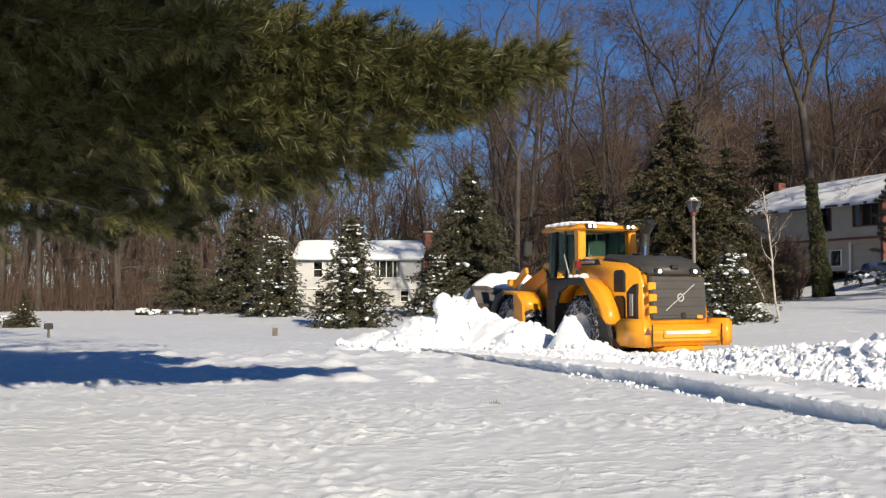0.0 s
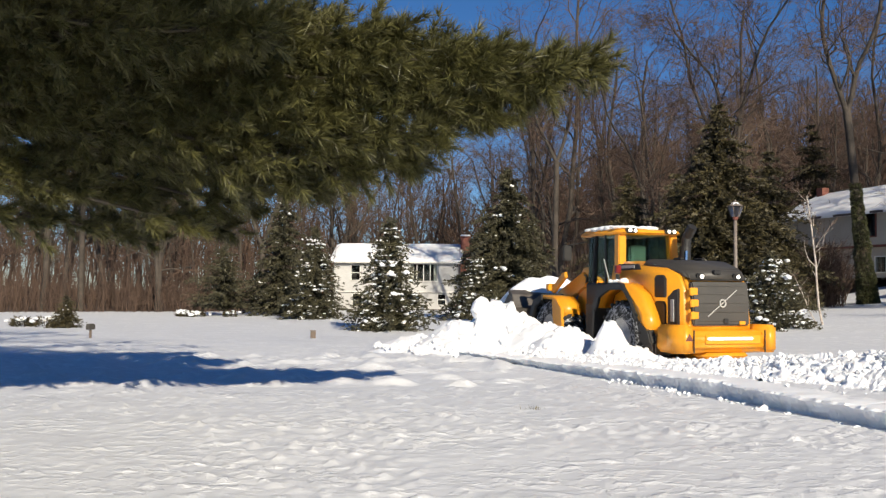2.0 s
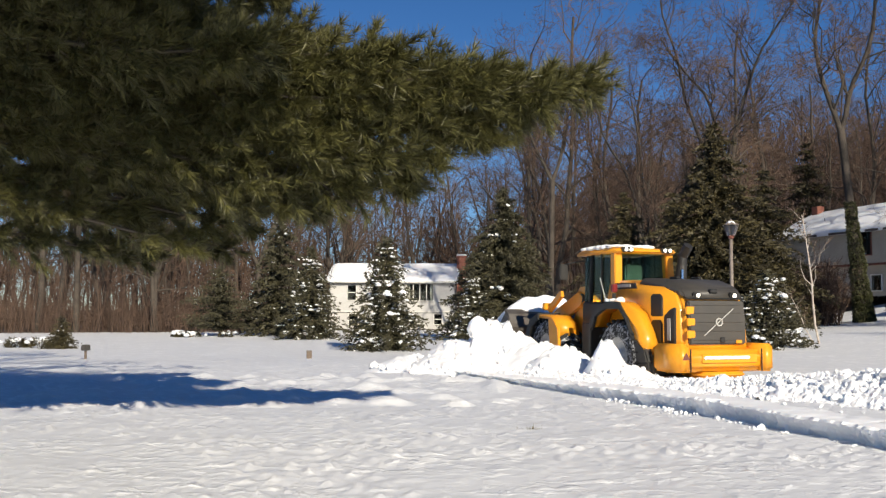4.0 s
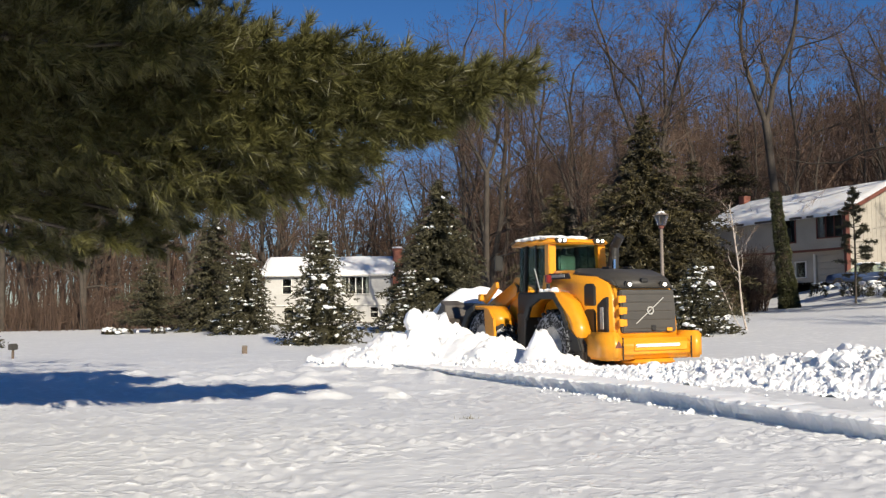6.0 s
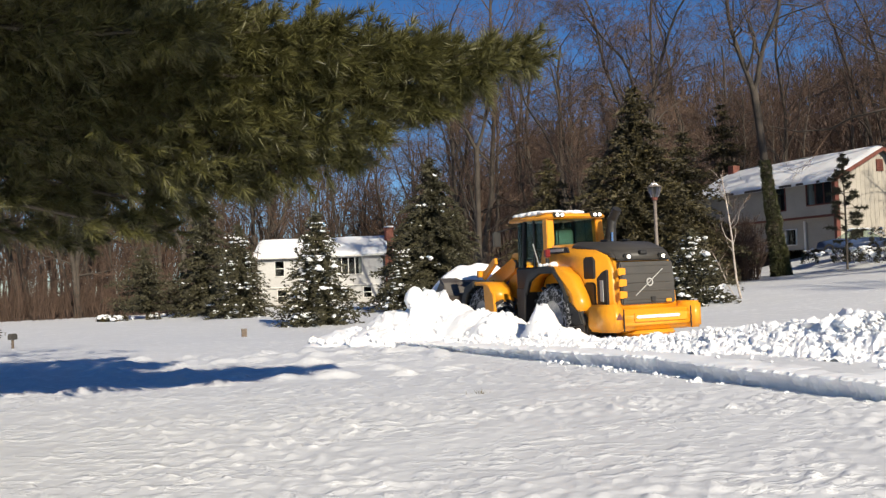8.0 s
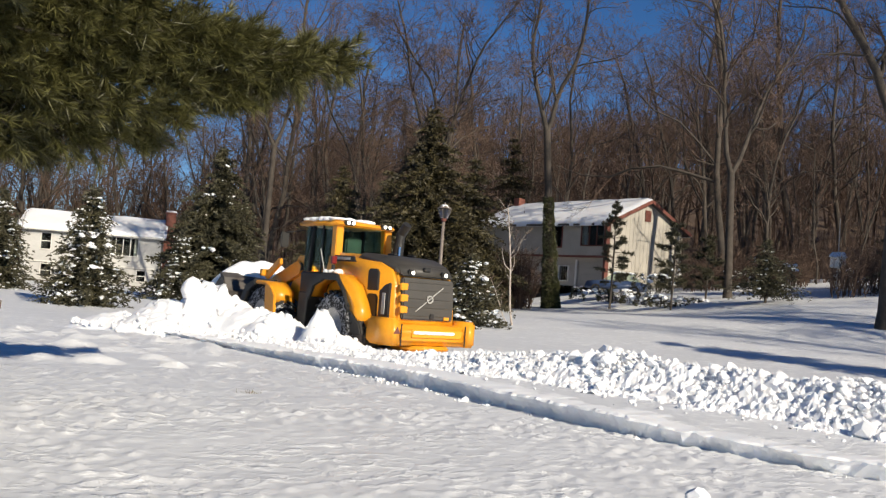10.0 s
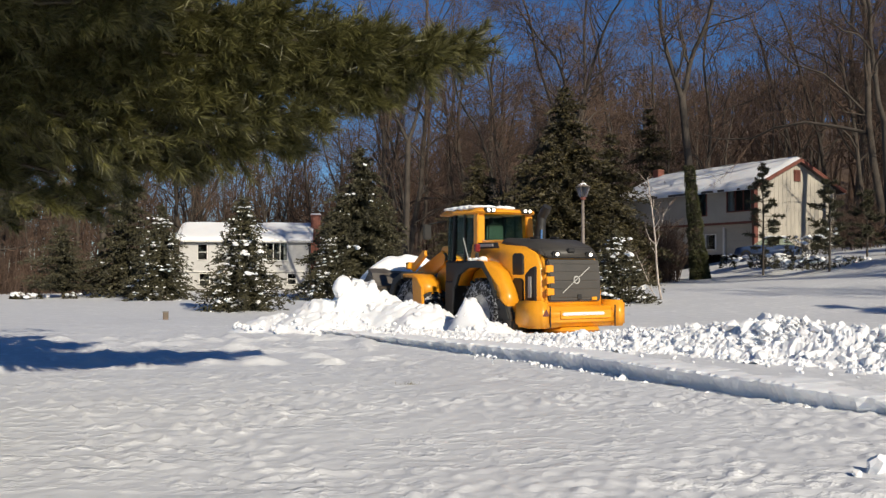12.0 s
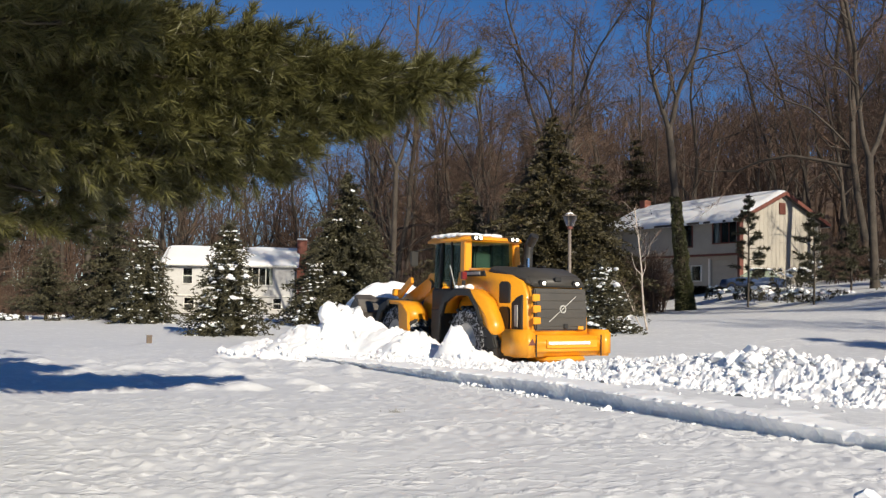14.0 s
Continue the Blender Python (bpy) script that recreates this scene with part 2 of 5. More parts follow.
def lumps(items, rng, rough=0.3, small=False, blocky=0.5):
    """Joined broken lumps. items: (x, y, z, radius, squash)."""
    vs, fs, k = [], [], 0
    V, F = (ICO1_V, ICO1_F) if small else (ICO_V, ICO_F)
    for x, y, z, r, sq in items:
        w = V.copy()
        ax = rng.normal(size=(5, 3))
        ax /= np.linalg.norm(ax, axis=1)[:, None]
        for a in ax:                       # break flat faces off the lump
            d = w @ a
            cut = rng.uniform(0.45, 0.85)
            w -= np.outer(np.maximum(d - cut, 0) * blocky * 1.6, a)
        w *= 1 + rough * rng.normal(size=(len(w), 1)) * 0.35
        w *= r * rng.uniform(0.75, 1.25, size=3)
        w[:, 2] *= sq
        vs.append(w + (x, y, z))
        fs.append(F + k)
        k += len(w)
    return np.concatenate(vs).tolist(), np.concatenate(fs).tolist()


# ---- the lie of the land ----
def ease(a, b, v):
    u = min(1.0, max(0.0, (v - a) / (b - a)))
    return u * u * (3 - 2 * u)


CUT = [(-3.6, 30.2), (-1.6, 26.0), (0.72, 21.1), (2.3, 17.7), (3.12, 15.9), (3.64, 14.35), (4.05, 12.8), (4.66, 10.95), (5.25, 9.8), (5.95, 8.67), (6.6, 7.9), (7.9, 6.6), (10.5, 4.0), (13.5, -1.0), (16.0, -8.0)]


def cut_x(y):
    for (x0, y0), (x1, y1) in zip(CUT, CUT[1:]):
        if y >= y1:
            return x0 + (x1 - x0) * (y0 - y) / (y0 - y1)
    return CUT[-1][0]


def bank_height(y):
    return 0.11 + 0.16 * ease(24, 13, y) - 0.05 * ease(11.5, 8.5, y)


def slope(x, y):
    """Height of the wide forms, without the cut bank."""
    xs, hs = (-60, 4, 14, 22, 27, 31, 36, 50, 90, 160, 400), (-0.35, -0.2, 0.4, 0.85, 1.3, 2.3, 3.0, 5.0, 11.0, 18.0, 30.0)
    right = float(np.interp(x, xs, hs)) * ease(22, 44, y)
    r = math.hypot(x, y)
    back = 20.0 * ease(110, 230, y) * ease(-16, 55, x) + 26 * ease(200, 420, y) * ease(-30, 100, x)
    return right + back


def land(x, y):
    z = slope(x, y)
    if -6 < y < 31:
        over = (x - cut_x(y)) * 0.92
        z += (bank_height(y) - 0.03) * ease(0.15, 0.5, over) * ease(31, 26, y)
    return z


def ground_sheet():
    angles = list(np.radians(np.concatenate([np.arange(-180, -34, 2), np.arange(-34, 54, 0.25), np.arange(54, 180, 2)])))
    radii = [0.3]
    while radii[-1] < 4.2:
        radii.append(radii[-1] * 1.05)
    while radii[-1] < 30:
        radii.append(radii[-1] * 1.0075)
    while radii[-1] < 4500:
        radii.append(radii[-1] * 1.045)
    verts, faces, n = [(0, 0, 0)], [], len(angles)
    for r in radii:
        fade = ease(70, 25, r)
        for a in angles:
            x, y = r * math.sin(a), r * math.cos(a)
            z = land(x, y)
            if r < 75:
                over = x - cut_x(y) if y < 31 else 1
                crust = 1.0 if over < 0 else 0.25
                n1 = noise.noise(Vector((x * 1.1, y * 1.1, 3)))
                n2 = noise.noise(Vector((x * 3.6 + 0.8 * y, y * 4.2, 7)))
                n3 = noise.noise(Vector((x * 7.5, y * 7.5, 11)))
                ridge = max(0.0, n2) ** 1.5
                z += fade * crust * (0.022 * n1 + (0.03 * ridge + 0.012 * n3 + 0.068 * max(0.0, n3) ** 1.3 * (0.5 + 0.5 * ease(6, 12, r))) * (0.35 + 0.65 * ease(-0.25, 0.3, noise.noise(Vector((x * 0.35, y * 0.5, 31)))))) + 0.10 * hash_noise(x * 0.12, y * 0.12) * (r > 7)
                if over < 0 and 16 < r < 24 and -9 < x < 1:      # low hummocks before the pine's shadow
                    z += 0.22 * max(0, hash_noise(x * 1.5, y * 1.5, 20) - 0.1)
            verts.append((x, y, z))
    for j in range(n):
        faces.append((0, 1 + (j + 1) % n, 1 + j))
    for i in range(len(radii) - 1):
        for j in range(n):
            p, q = 1 + i * n + j, 1 + i * n + (j + 1) % n
            faces.append((p, q, q + n, p + n))
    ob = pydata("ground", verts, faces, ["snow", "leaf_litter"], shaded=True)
    for p in ob.data.polygons:                  # the floor of the woods: brown litter showing through
        x, y, _ = p.center
        r = math.hypot(x, y)
        if y > 0 and r > 84 + 10 * hash_noise(x * 0.05, y * 0.05) + 14 * ease(-16, -3, math.degrees(math.atan2(x, y))) * ease(12, 0, math.degrees(math.atan2(x, y))):
            p.material_index = 1
    return tagged(ob, "wide snow-covered lawn and yard with wind-crusted surface", "ground", kind="structure")


ground_sheet()


def snow_bank():
    """The upright cut edge of deeper snow beside the lane, with chipped face."""
    verts, faces = [], []
    rows = 0
    y = 28.5
    rng = np.random.default_rng(15)                           # broken facets: knots along the edge
    knots = [-5.0]
    while knots[-1] < 29:
        knots.append(knots[-1] + rng.uniform(0.1, 0.55))
    depth = rng.uniform(-0.05, 0.05, len(knots))
    prof = [(0.08, -0.2), (0.08, 0.0), (0.075, 0.2), (0.04, 0.45), (0.0, 0.7), (-0.05, 0.92), (-0.01, 1.02), (0.3, 1.02), (0.55, 1.01), (0.8, 0.98), (1.1, 0.75)]
    while y > -4:
        h = bank_height(y) * (1 + 0.15 * hash_noise(y * 0.9, 5))
        x0 = cut_x(y)
        dx, dy = 0.92, 0.39
        chip = float(np.interp(y, knots, depth)) + 0.10 * max(0, hash_noise(y * 0.75, 9)) + 0.03 * hash_noise(y * 9, 2)
        for k, (o, t) in enumerate(prof):
            jag = 0.05 * noise.noise(Vector((y * 5, t * 1.6, 1))) + 0.045 * noise.noise(Vector((y * 13, t * 3, 4)))
            off = o + (chip + jag if k < 9 else 0)
            z = slope(x0, y) + h * t + (0.02 * noise.noise(Vector((y * 5, o * 5, 8))) if k > 4 else 0) + (0.035 * max(0, hash_noise(y * 7, 30)) if k in (5, 6) else 0)
            verts.append((x0 + off * dx, y + off * dy, z))
        rows += 1
        y -= 0.05
    n = len(prof)
    for i in range(rows - 1):
        for j in range(n - 1):
            p = i * n + j
            faces.append((p, p + 1, p + n + 1, p + n))
    ob = pydata("snow_bank", verts, faces, "snow_soft")
    return tagged(ob, "knee-high snow bank with a chipped upright edge", "snow bank", kind="stuff")


snow_bank()


def windrow():
    """The ploughed ridge of broken snow along the lane, up to the heap before the machine."""
    rng = np.random.default_rng(4)
    line = [(-0.6, 25.6), (2.7, 21.2), (5.5, 16.6), (7.6, 13.0), (9.6, 8.8), (12.1, 3.0)]
    ys = [p[1] for p in line][::-1]
    xs = [p[0] for p in line][::-1]
    items, base = [], []
    big = []
    for i in range(9500):
        y = rng.uniform(3.0, 25.4)
        off = min(1.1, max(-0.85, rng.normal() * 0.45))
        cx = float(np.interp(y, ys, xs))
        grow = ease(20, 13.5, y)
        top = (0.12 + 0.45 * grow) * math.exp(-(off / 0.65) ** 2) * (1 + 0.5 * hash_noise(y * 0.8, 4))
        r = min(0.2, 0.014 + rng.exponential(0.024) * (0.55 + 0.6 * grow) * (1.9 if rng.random() < 0.07 else 1.0))
        (big if r > 0.085 else items).append((cx + off * 0.92, y + off * 0.39, land(cx, y) + top * rng.uniform(0.72, 1.04) - 0.02, r, 0.85))
    for _ in range(420):                                     # crumbs rolled on to the bank
        y = rng.uniform(4.0, 22)
        off = -0.7 - rng.exponential(0.55)
        cx = float(np.interp(y, ys, xs))
        x, yy = cx + off * 0.92, y + off * 0.39
        if x > cut_x(yy) + 0.25:
            r = 0.015 + rng.exponential(0.018)
            items.append((x, yy, land(x, yy) + 0.02 + r * 0.4, r, 0.85))
    for _ in range(620):                                     # crumbs fallen from the cut edge
        y = 5.0 + 13 * rng.random() ** 1.5
        x = cut_x(y) - 0.06 - rng.exponential(0.11) * (1 + 1.2 * max(0, hash_noise(y * 1.1, 3)))
        if hash_noise(y * 0.8, 12) < -0.05:
            continue
        r = 0.007 + rng.exponential(0.013)
        items.append((x, y, slope(x, y) + 0.03, r, 0.8))
    for x, y, r in ((3.8, 6.75, 0.11), (4.05, 6.6, 0.07), (4.3, 6.3, 0.06), (3.55, 6.65, 0.05), (5.75, 6.3, 0.22), (6.1, 6.5, 0.16), (5.2, 6.9, 0.06)):
        big.append((x, y, land(x, y) + 0.05 + r * 0.3, r, 0.9))
    v, f = lumps(items, rng, rough=0.5, small=True, blocky=0.4)
    big.sort(key=lambda q: -q[3])
    for x, y, z, r, sq in big[:110]:                         # the largest lumps lie loose
        cv, cf = lumps([(0, 0, 0, r, sq)], rng, rough=0.3, blocky=0.6)
        chunk = tagged(pydata("snow_chunk", cv, cf, "snow_soft"), "loose lump of broken snow on the ploughed ridge", "snow lump", "lumps on the snow ridge")
        chunk.location = (x, y, z - 0.3 * r)
    bv, bf = lumps(big[110:], rng, rough=0.3, blocky=0.55)
    f += [[a + len(v) for a in q] for q in bf]
    v += bv
    # the ridge under the lumps
    k = len(v)
    steps, across = 620, 60
    for i in range(steps):
        y = 3 + 22.4 * i / (steps - 1)
        cx = float(np.interp(y, ys, xs))
        grow = ease(20, 13.5, y)
        for j in range(across):
            off = (j / (across - 1) - 0.5) * 3.4
            top = (0.10 + 0.40 * grow) * math.exp(-(off / 0.75) ** 2) - 0.06 + 0.10 * hash_noise(cx + off * 2, y * 2) + 0.10 * abs(hash_noise(off * 4, y * 4, 3)) + 0.07 * hash_noise(off * 11, y * 11, 5) + 0.04 * hash_noise(off * 23, y * 23, 8)
            x, yy = cx + off * 0.92, y + off * 0.39
            v.append((x, yy, land(x, yy) + max(-0.1, top)))
    for i in range(steps - 1):
        for j in range(across - 1):
            p = k + i * across + j
            f.append((p, p + 1, p + across + 1, p + across))
    return tagged(pydata("snow_windrow", v, f, "snow_soft"), "ridge of broken white snow chunks thrown up along the lane", "snow ridge", kind="stuff")


windrow()


def heap():
    """The heap of snow pushed up beside the bucket."""
    rng = np.random.default_rng(8)
    def height(x, y):
        z = 0
        for cx, cy, h, a, b in ((-0.5, 25.4, 0.7, 1.2, 1.3), (0.25, 25.6, 1.0, 0.75, 1.1), (1.1, 25.2, 0.8, 1.0, 1.1), (2.2, 23.5, 0.55, 0.8, 0.8), (-1.6, 25.9, 0.4, 1.2, 1.1), (3.2, 21.9, 0.35, 0.8, 0.6), (2.95, 22.1, 0.8, 0.42, 0.4), (2.1, 23.4, 0.62, 0.9, 0.8), (1.6, 24.4, 0.72, 0.9, 0.8)):
            z = max(z, h * math.exp(-((x - cx) / a) ** 2 - ((y - cy) / b) ** 2))
        block = max(abs(x - 0.42) / 0.5, abs(y - 25.5) / 0.6)      # an upright slab of packed snow on top
        return max(z, 1.06 * ease(1.45, 0.9, block))
    v, f, n = [], [], 120
    for i in range(n):
        for j in range(n):
            x, y = -4.2 + 9.0 * i / (n - 1), 20.9 + 7.6 * j / (n - 1)
            h = height(x, y)
            rough = 0.16 * hash_noise(x * 1.6, y * 1.6, 2) + 0.22 * abs(hash_noise(x * 3.2, y * 3.2, 6)) + 0.12 * hash_noise(x * 9, y * 9)
            v.append((x, y, land(x, y) - 0.12 + h * (1 + rough * 1.2) + 0.12 * ease(0.05, 0.3, h)))
    for i in range(n - 1):
        for j in range(n - 1):
            p = i * n + j
            f.append((p, p + n, p + n + 1, p + 1))
    items = []
    for _ in range(1100):
        x, y = rng.uniform(-3.2, 4.2), rng.uniform(21.4, 27)
        h = height(x, y)
        if h > 0.12:
            r = 0.025 + rng.exponential(0.03)
            items.append((x, y, land(x, y) + h - 0.02, min(r, 0.15), 0.9))
    for x, y, r in ((0.0, 25.1, 0.3), (0.4, 25.2, 0.26)):
        items.append((x, y, height(x, y) + 0.05, r, 1.0))
    lv, lf = lumps(items, rng)
    k = len(v)
    f += [tuple(a + k for a in q) for q in lf]
    return tagged(pydata("snow_heap", v + lv, f, "snow_soft", shaded=True), "big heap of fresh white snow pushed up by the bucket", "snow heap", kind="stuff")


heap()


# ---- trees ----
def tube(verts, faces, pts, radii, sides):
    """Append a tapered tube along pts."""
    start = len(verts)
    for i, p in enumerate(pts):
        d = (pts[min(i + 1, len(pts) - 1)] - pts[max(i - 1, 0)])
        d = d.normalized() if d.length > 1e-6 else Vector((0, 0, 1))
        u = d.cross(Vector((0.31, 0.87, 0.38))).normalized()
        w = d.cross(u)
        for k in range(sides):
            a = 2 * math.pi * k / sides
            verts.append(p + (u * math.cos(a) + w * math.sin(a)) * radii[i])
    for i in range(len(pts) - 1):
        for k in range(sides):
            p, q = start + i * sides + k, start + i * sides + (k + 1) % sides
            faces.append((p, q, q + sides, p + sides))


def spike(verts, faces, a, b, r):
    """A twig: a thin three-sided spike."""
    d = (b - a).normalized()
    u = d.cross(Vector((0.31, 0.87, 0.38))).normalized() * r
    w = d.cross(u)
    k = len(verts)
    verts += [a + u, a - u * 0.5 + w * 0.87, a - u * 0.5 - w * 0.87, b]
    faces += [(k, k + 1, k + 3), (k + 1, k + 2, k + 3), (k + 2, k, k + 3)]


def grow(rng, out, base, way, length, radius, level, spec):
    """One limb and, from it, its side limbs."""
    n = spec["segs"][level]
    pts, radii, d, p = [base], [radius], way.normalized(), base
    for i in range(n):
        wander = Vector((rng.gauss(0, 1), rng.gauss(0, 1), rng.gauss(0, 1))) * (0.1, 0.3, 0.34, 0.32, 0.25)[level]
        d = (d + wander + Vector((0, 0, (0.02, 0.06, 0.03, 0.02, 0.0)[level]))).normalized()
        p = p + d * (length / n)
        pts.append(p)
        radii.append(radius * (1 - (0.62 if level == 0 else 0.75) * (i + 1) / n))
    out[0 if level < 2 else 1].append((pts, radii, (8, 5, 3, 3, 3)[level]))
    if level >= spec["levels"]:
        return
    count = spec["counts"][level]
    lo = spec["clear"] if level == 0 else 0.18
    for c in range(count):
        t = lo + (1 - lo) * (c + rng.random()) / count
        f = t * n
        i = min(int(f), n - 1)
        q = pts[i].lerp(pts[i + 1], f - i)
        ax = (pts[i + 1] - pts[i]).normalized()
        side = ax.cross(Vector((rng.gauss(0, 1), rng.gauss(0, 1), rng.gauss(0, 1)))).normalized()
        spread = rng.uniform(*spec["spread"][level])
        nd = ax * math.cos(spread) + side * math.sin(spread)
        nl = length * spec["ratio"][level] * (1.15 - 0.6 * t) * rng.uniform(0.7, 1.25)
        nr = max(0.011, (radii[i] * (1 - f + i) + radii[i + 1] * (f - i)) * rng.uniform(0.35, 0.6) if level < 2 else radii[i] * 0.55)
        grow(rng, out, q, nd, nl, nr, level + 1, spec)


WOOD = dict(levels=4, segs=(9, 6, 4, 2, 1), counts=(14, 8, 6, 4), clear=0.3, spread=((0.45, 1.05), (0.45, 1.1), (0.45, 1.15), (0.45, 1.2)), ratio=(0.42, 0.52, 0.52, 0.55))


def bare_tree(seed, height, radius, spec=WOOD, lean=(0, 0), forks=1, bark="bark", twig="twig", label=""):
    rng = random.Random(seed)
    limbs = ([], [])
    tree = empty("bare_tree")
    if forks == 1:
        grow(rng, limbs, Vector((0, 0, -0.3)), Vector((lean[0], lean[1], 1)), height, radius, 0, spec)
    else:
        fork = Vector((lean[0], lean[1], 1)) * height * spec["fork"]
        limbs[0].append(([Vector((0, 0, -0.3)), fork * 0.08, fork * 0.5, fork], [radius * 1.35, radius * 1.02, radius * 0.92, radius * 0.85], 10))
        for k in range(forks):
            a = spec.get("turn", 0) + 2 * math.pi * k / forks
            o = spec["splay"] * rng.uniform(0.7, 1.2)
            grow(rng, limbs, fork - Vector((0, 0, 0.15)), Vector((math.cos(a) * o, math.sin(a) * o * 0.6, 1)), height * (1 - spec["fork"]) * rng.uniform(0.85, 1.1), radius * 0.62, 0, spec)
    for name, group, mat in (("trunk", limbs[0], bark), ("crown", limbs[1], twig)):
        v, f = [], []
        for pts, radii, s in group:
            if len(pts) == 2:
                spike(v, f, pts[0], pts[1], radii[0])
            else:
                tube(v, f, pts, radii, s)
        pydata(name, v, f, mat, tree, shaded=(name == "trunk"))
    return tagged(tree, label or "tall leafless woodland tree with grey-brown bark", "tree")


def spray(v, f, rng, p, d, length, width):
    """A pointed tuft of needles: three narrow blades."""
    side = d.cross(Vector((rng.gauss(0, 1), rng.gauss(0, 1), rng.gauss(0, 1)))).normalized()
    k = len(v)
    up = d.cross(side)
    v += [p - side * width, p + side * width, p + d * length, p - up * width + d * length * 0.1, p + up * width + d * length * 0.1, p + d * length * 0.92 + side * width]
    f += [(k, k + 1, k + 2), (k + 3, k + 4, k + 5)]


def conifer(seed, height, width, mat="needle_dark", snow=0.35, whorls=24, label="", droop=0.25, ragged=0.2, low=0.04, density=1.0, name="spruce_tree"):
    """Spruce: trunk, layered drooping boughs of small tufts, snow lying on some of them."""
    rng = random.Random(seed)
    nrng = np.random.default_rng(seed)
    tree = empty(name)
    v, f = [], []
    tube(v, f, [Vector((0, 0, -0.4)), Vector((0, 0, height * 0.5)), Vector((0, 0, height * 0.99))], [height * 0.016 + 0.03, height * 0.01 + 0.02, 0.01], 7)
    pydata("trunk", v, f, "bark", tree, shaded=True)
    v, f, flakes = [], [], []
    for w in range(whorls):
        t = (w + rng.random() * 0.6) / whorls
        z = height * (low + (1 - low) * t)
        reach = width * 0.56 * (1 - t) ** 0.8 * rng.uniform(0.85, 1.1) + 0.14
        for b in range(max(6, int(13 * (1 - t) + 6))):
            a = rng.uniform(0, 2 * math.pi)
            L = reach * rng.uniform(1 - ragged * 2, 1 + ragged)
            out = Vector((math.cos(a), math.sin(a), 0))
            n = max(3, int(L / 0.13 * density))
            for i in range(n):
                s = (i + rng.random()) / n
                p = Vector((0, 0, z)) + out * (L * s) + Vector((0, 0, L * (0.18 * s - droop * 1.6 * s * s)))
                for _ in range(3):
                    d = (out * rng.uniform(0.3, 1) + Vector((rng.gauss(0, 0.55), rng.gauss(0, 0.55), rng.gauss(-0.1, 0.35)))).normalized()
                    ln = rng.uniform(0.14, 0.3) * (0.6 + 0.07 * height) * (0.75 + 0.4 * (1 - s))
                    spray(v, f, rng, p + Vector((rng.gauss(0, 0.07), rng.gauss(0, 0.07), rng.gauss(0, 0.07))), d, ln, ln * 0.22)
            if rng.random() < snow * 0.55 and L > 0.25 and t < 0.9:
                s = rng.uniform(0.45, 0.85)
                p = Vector((0, 0, z)) + out * (L * s) + Vector((0, 0, L * (0.18 * s - droop * 1.6 * s * s)))
                r = rng.uniform(0.035, 0.085) * (0.8 + 0.05 * height) * (2.1 if rng.random() < 0.28 * (1.2 - t) else 1.0)
                for _ in range(rng.randint(2, 6)):
                    flakes.append((p.x + out.x * rng.gauss(0, r) + rng.gauss(0, r), p.y + out.y * rng.gauss(0, r) + rng.gauss(0, r), p.z + rng.uniform(0.0, r * 0.6), r * rng.uniform(0.4, 1.3), 0.55))
    pydata("foliage", v, f, mat, tree)
    if flakes:
        sv, sf = lumps(flakes, nrng, small=True)
        tagged(pydata("snow_load", sv, sf, "snow_soft", tree, "clumps of snow on the boughs"), kind="stuff")
    return tagged(tree, label or "dark green spruce tree with clumps of snow on its boughs", "tree")


def put(ob, r, az, z=None, turn=0.0, size=1.0, lower=0.0):
    """Stand a thing r metres off, az degrees clockwise from +y."""
    az *= 1.025
    x, y = r * math.sin(radians(az)), r * math.cos(radians(az))
    zz = land(x, y) - lower if z is None else z
    ob.matrix_world = Matrix.Translation((x, y, zz)) @ Matrix.Rotation(radians(turn), 4, "Z") @ Matrix.Diagonal((size, size, size, 1))
    return ob


# yard evergreens
put(conifer(11, 5.35, 3.7, label="young spruce with heavy clumps of snow, on the white house's lawn", snow=1.3, whorls=26), 44, -5.38, -0.35)
put(conifer(12, 6.0, 4.4, label="young spruce dusted with snow before darker evergreens", snow=1.0, whorls=26), 62, -9.7, -0.35, 40)
put(conifer(13, 9.3, 5.8, snow=0.15, label="tall dark spruce beside the white house's lawn"), 70, -11.5, -0.35, 10)
put(conifer(14, 9.6, 7.4, snow=0.4, density=1.5, whorls=30, label="broad dark spruce at the corner of the white house"), 60, 1.6, -0.25, 80)
put(conifer(15, 4.4, 3.0, snow=1.3, label="snow-laden young spruce beside a taller one", whorls=20), 58, -0.2, -0.25)
put(conifer(16, 5.2, 5.2, "needle_dark", 0.05, 16, "low spreading dark hemlock at the edge of the woods", droop=0.1, low=0.12, ragged=0.35), 70, -14.8, -0.4)
put(conifer(17, 12.6, 9.5, "needle_brown", 0.0, 32, density=1.35, ragged=0.3, label= "tall brownish-green hemlock behind the lane"), 58, 13.6, 0.2)
put(conifer(18, 9.4, 7.2, "needle_brown", 0.0, 26, "dark hemlock at the edge of the woods", ragged=0.35), 64, 8.6, 0.1)
put(conifer(19, 9.8, 7.0, "needle_brown", 0.0, 24, "ragged hemlock beside the lane", ragged=0.4, density=1.0), 60, 16.3, 0.4)
put(conifer(23, 15.5, 10.0, "needle_brown", 0.0, 26, "tall ragged evergreen behind the beige house", ragged=0.4, density=0.6), 92, 18.6, 1.5)
put(conifer(25, 9.4, 6.6, "needle_brown", 0.0, 22, "dark evergreen at the edge of the woods", ragged=0.35, density=0.7), 66, 11.2, 0.3)
put(conifer(20, 9.5, 6.0, "needle_dark", 0.25, 22, "dark spruce at the edge of the far yard", ragged=0.3), 60, 41.7, 3.6)
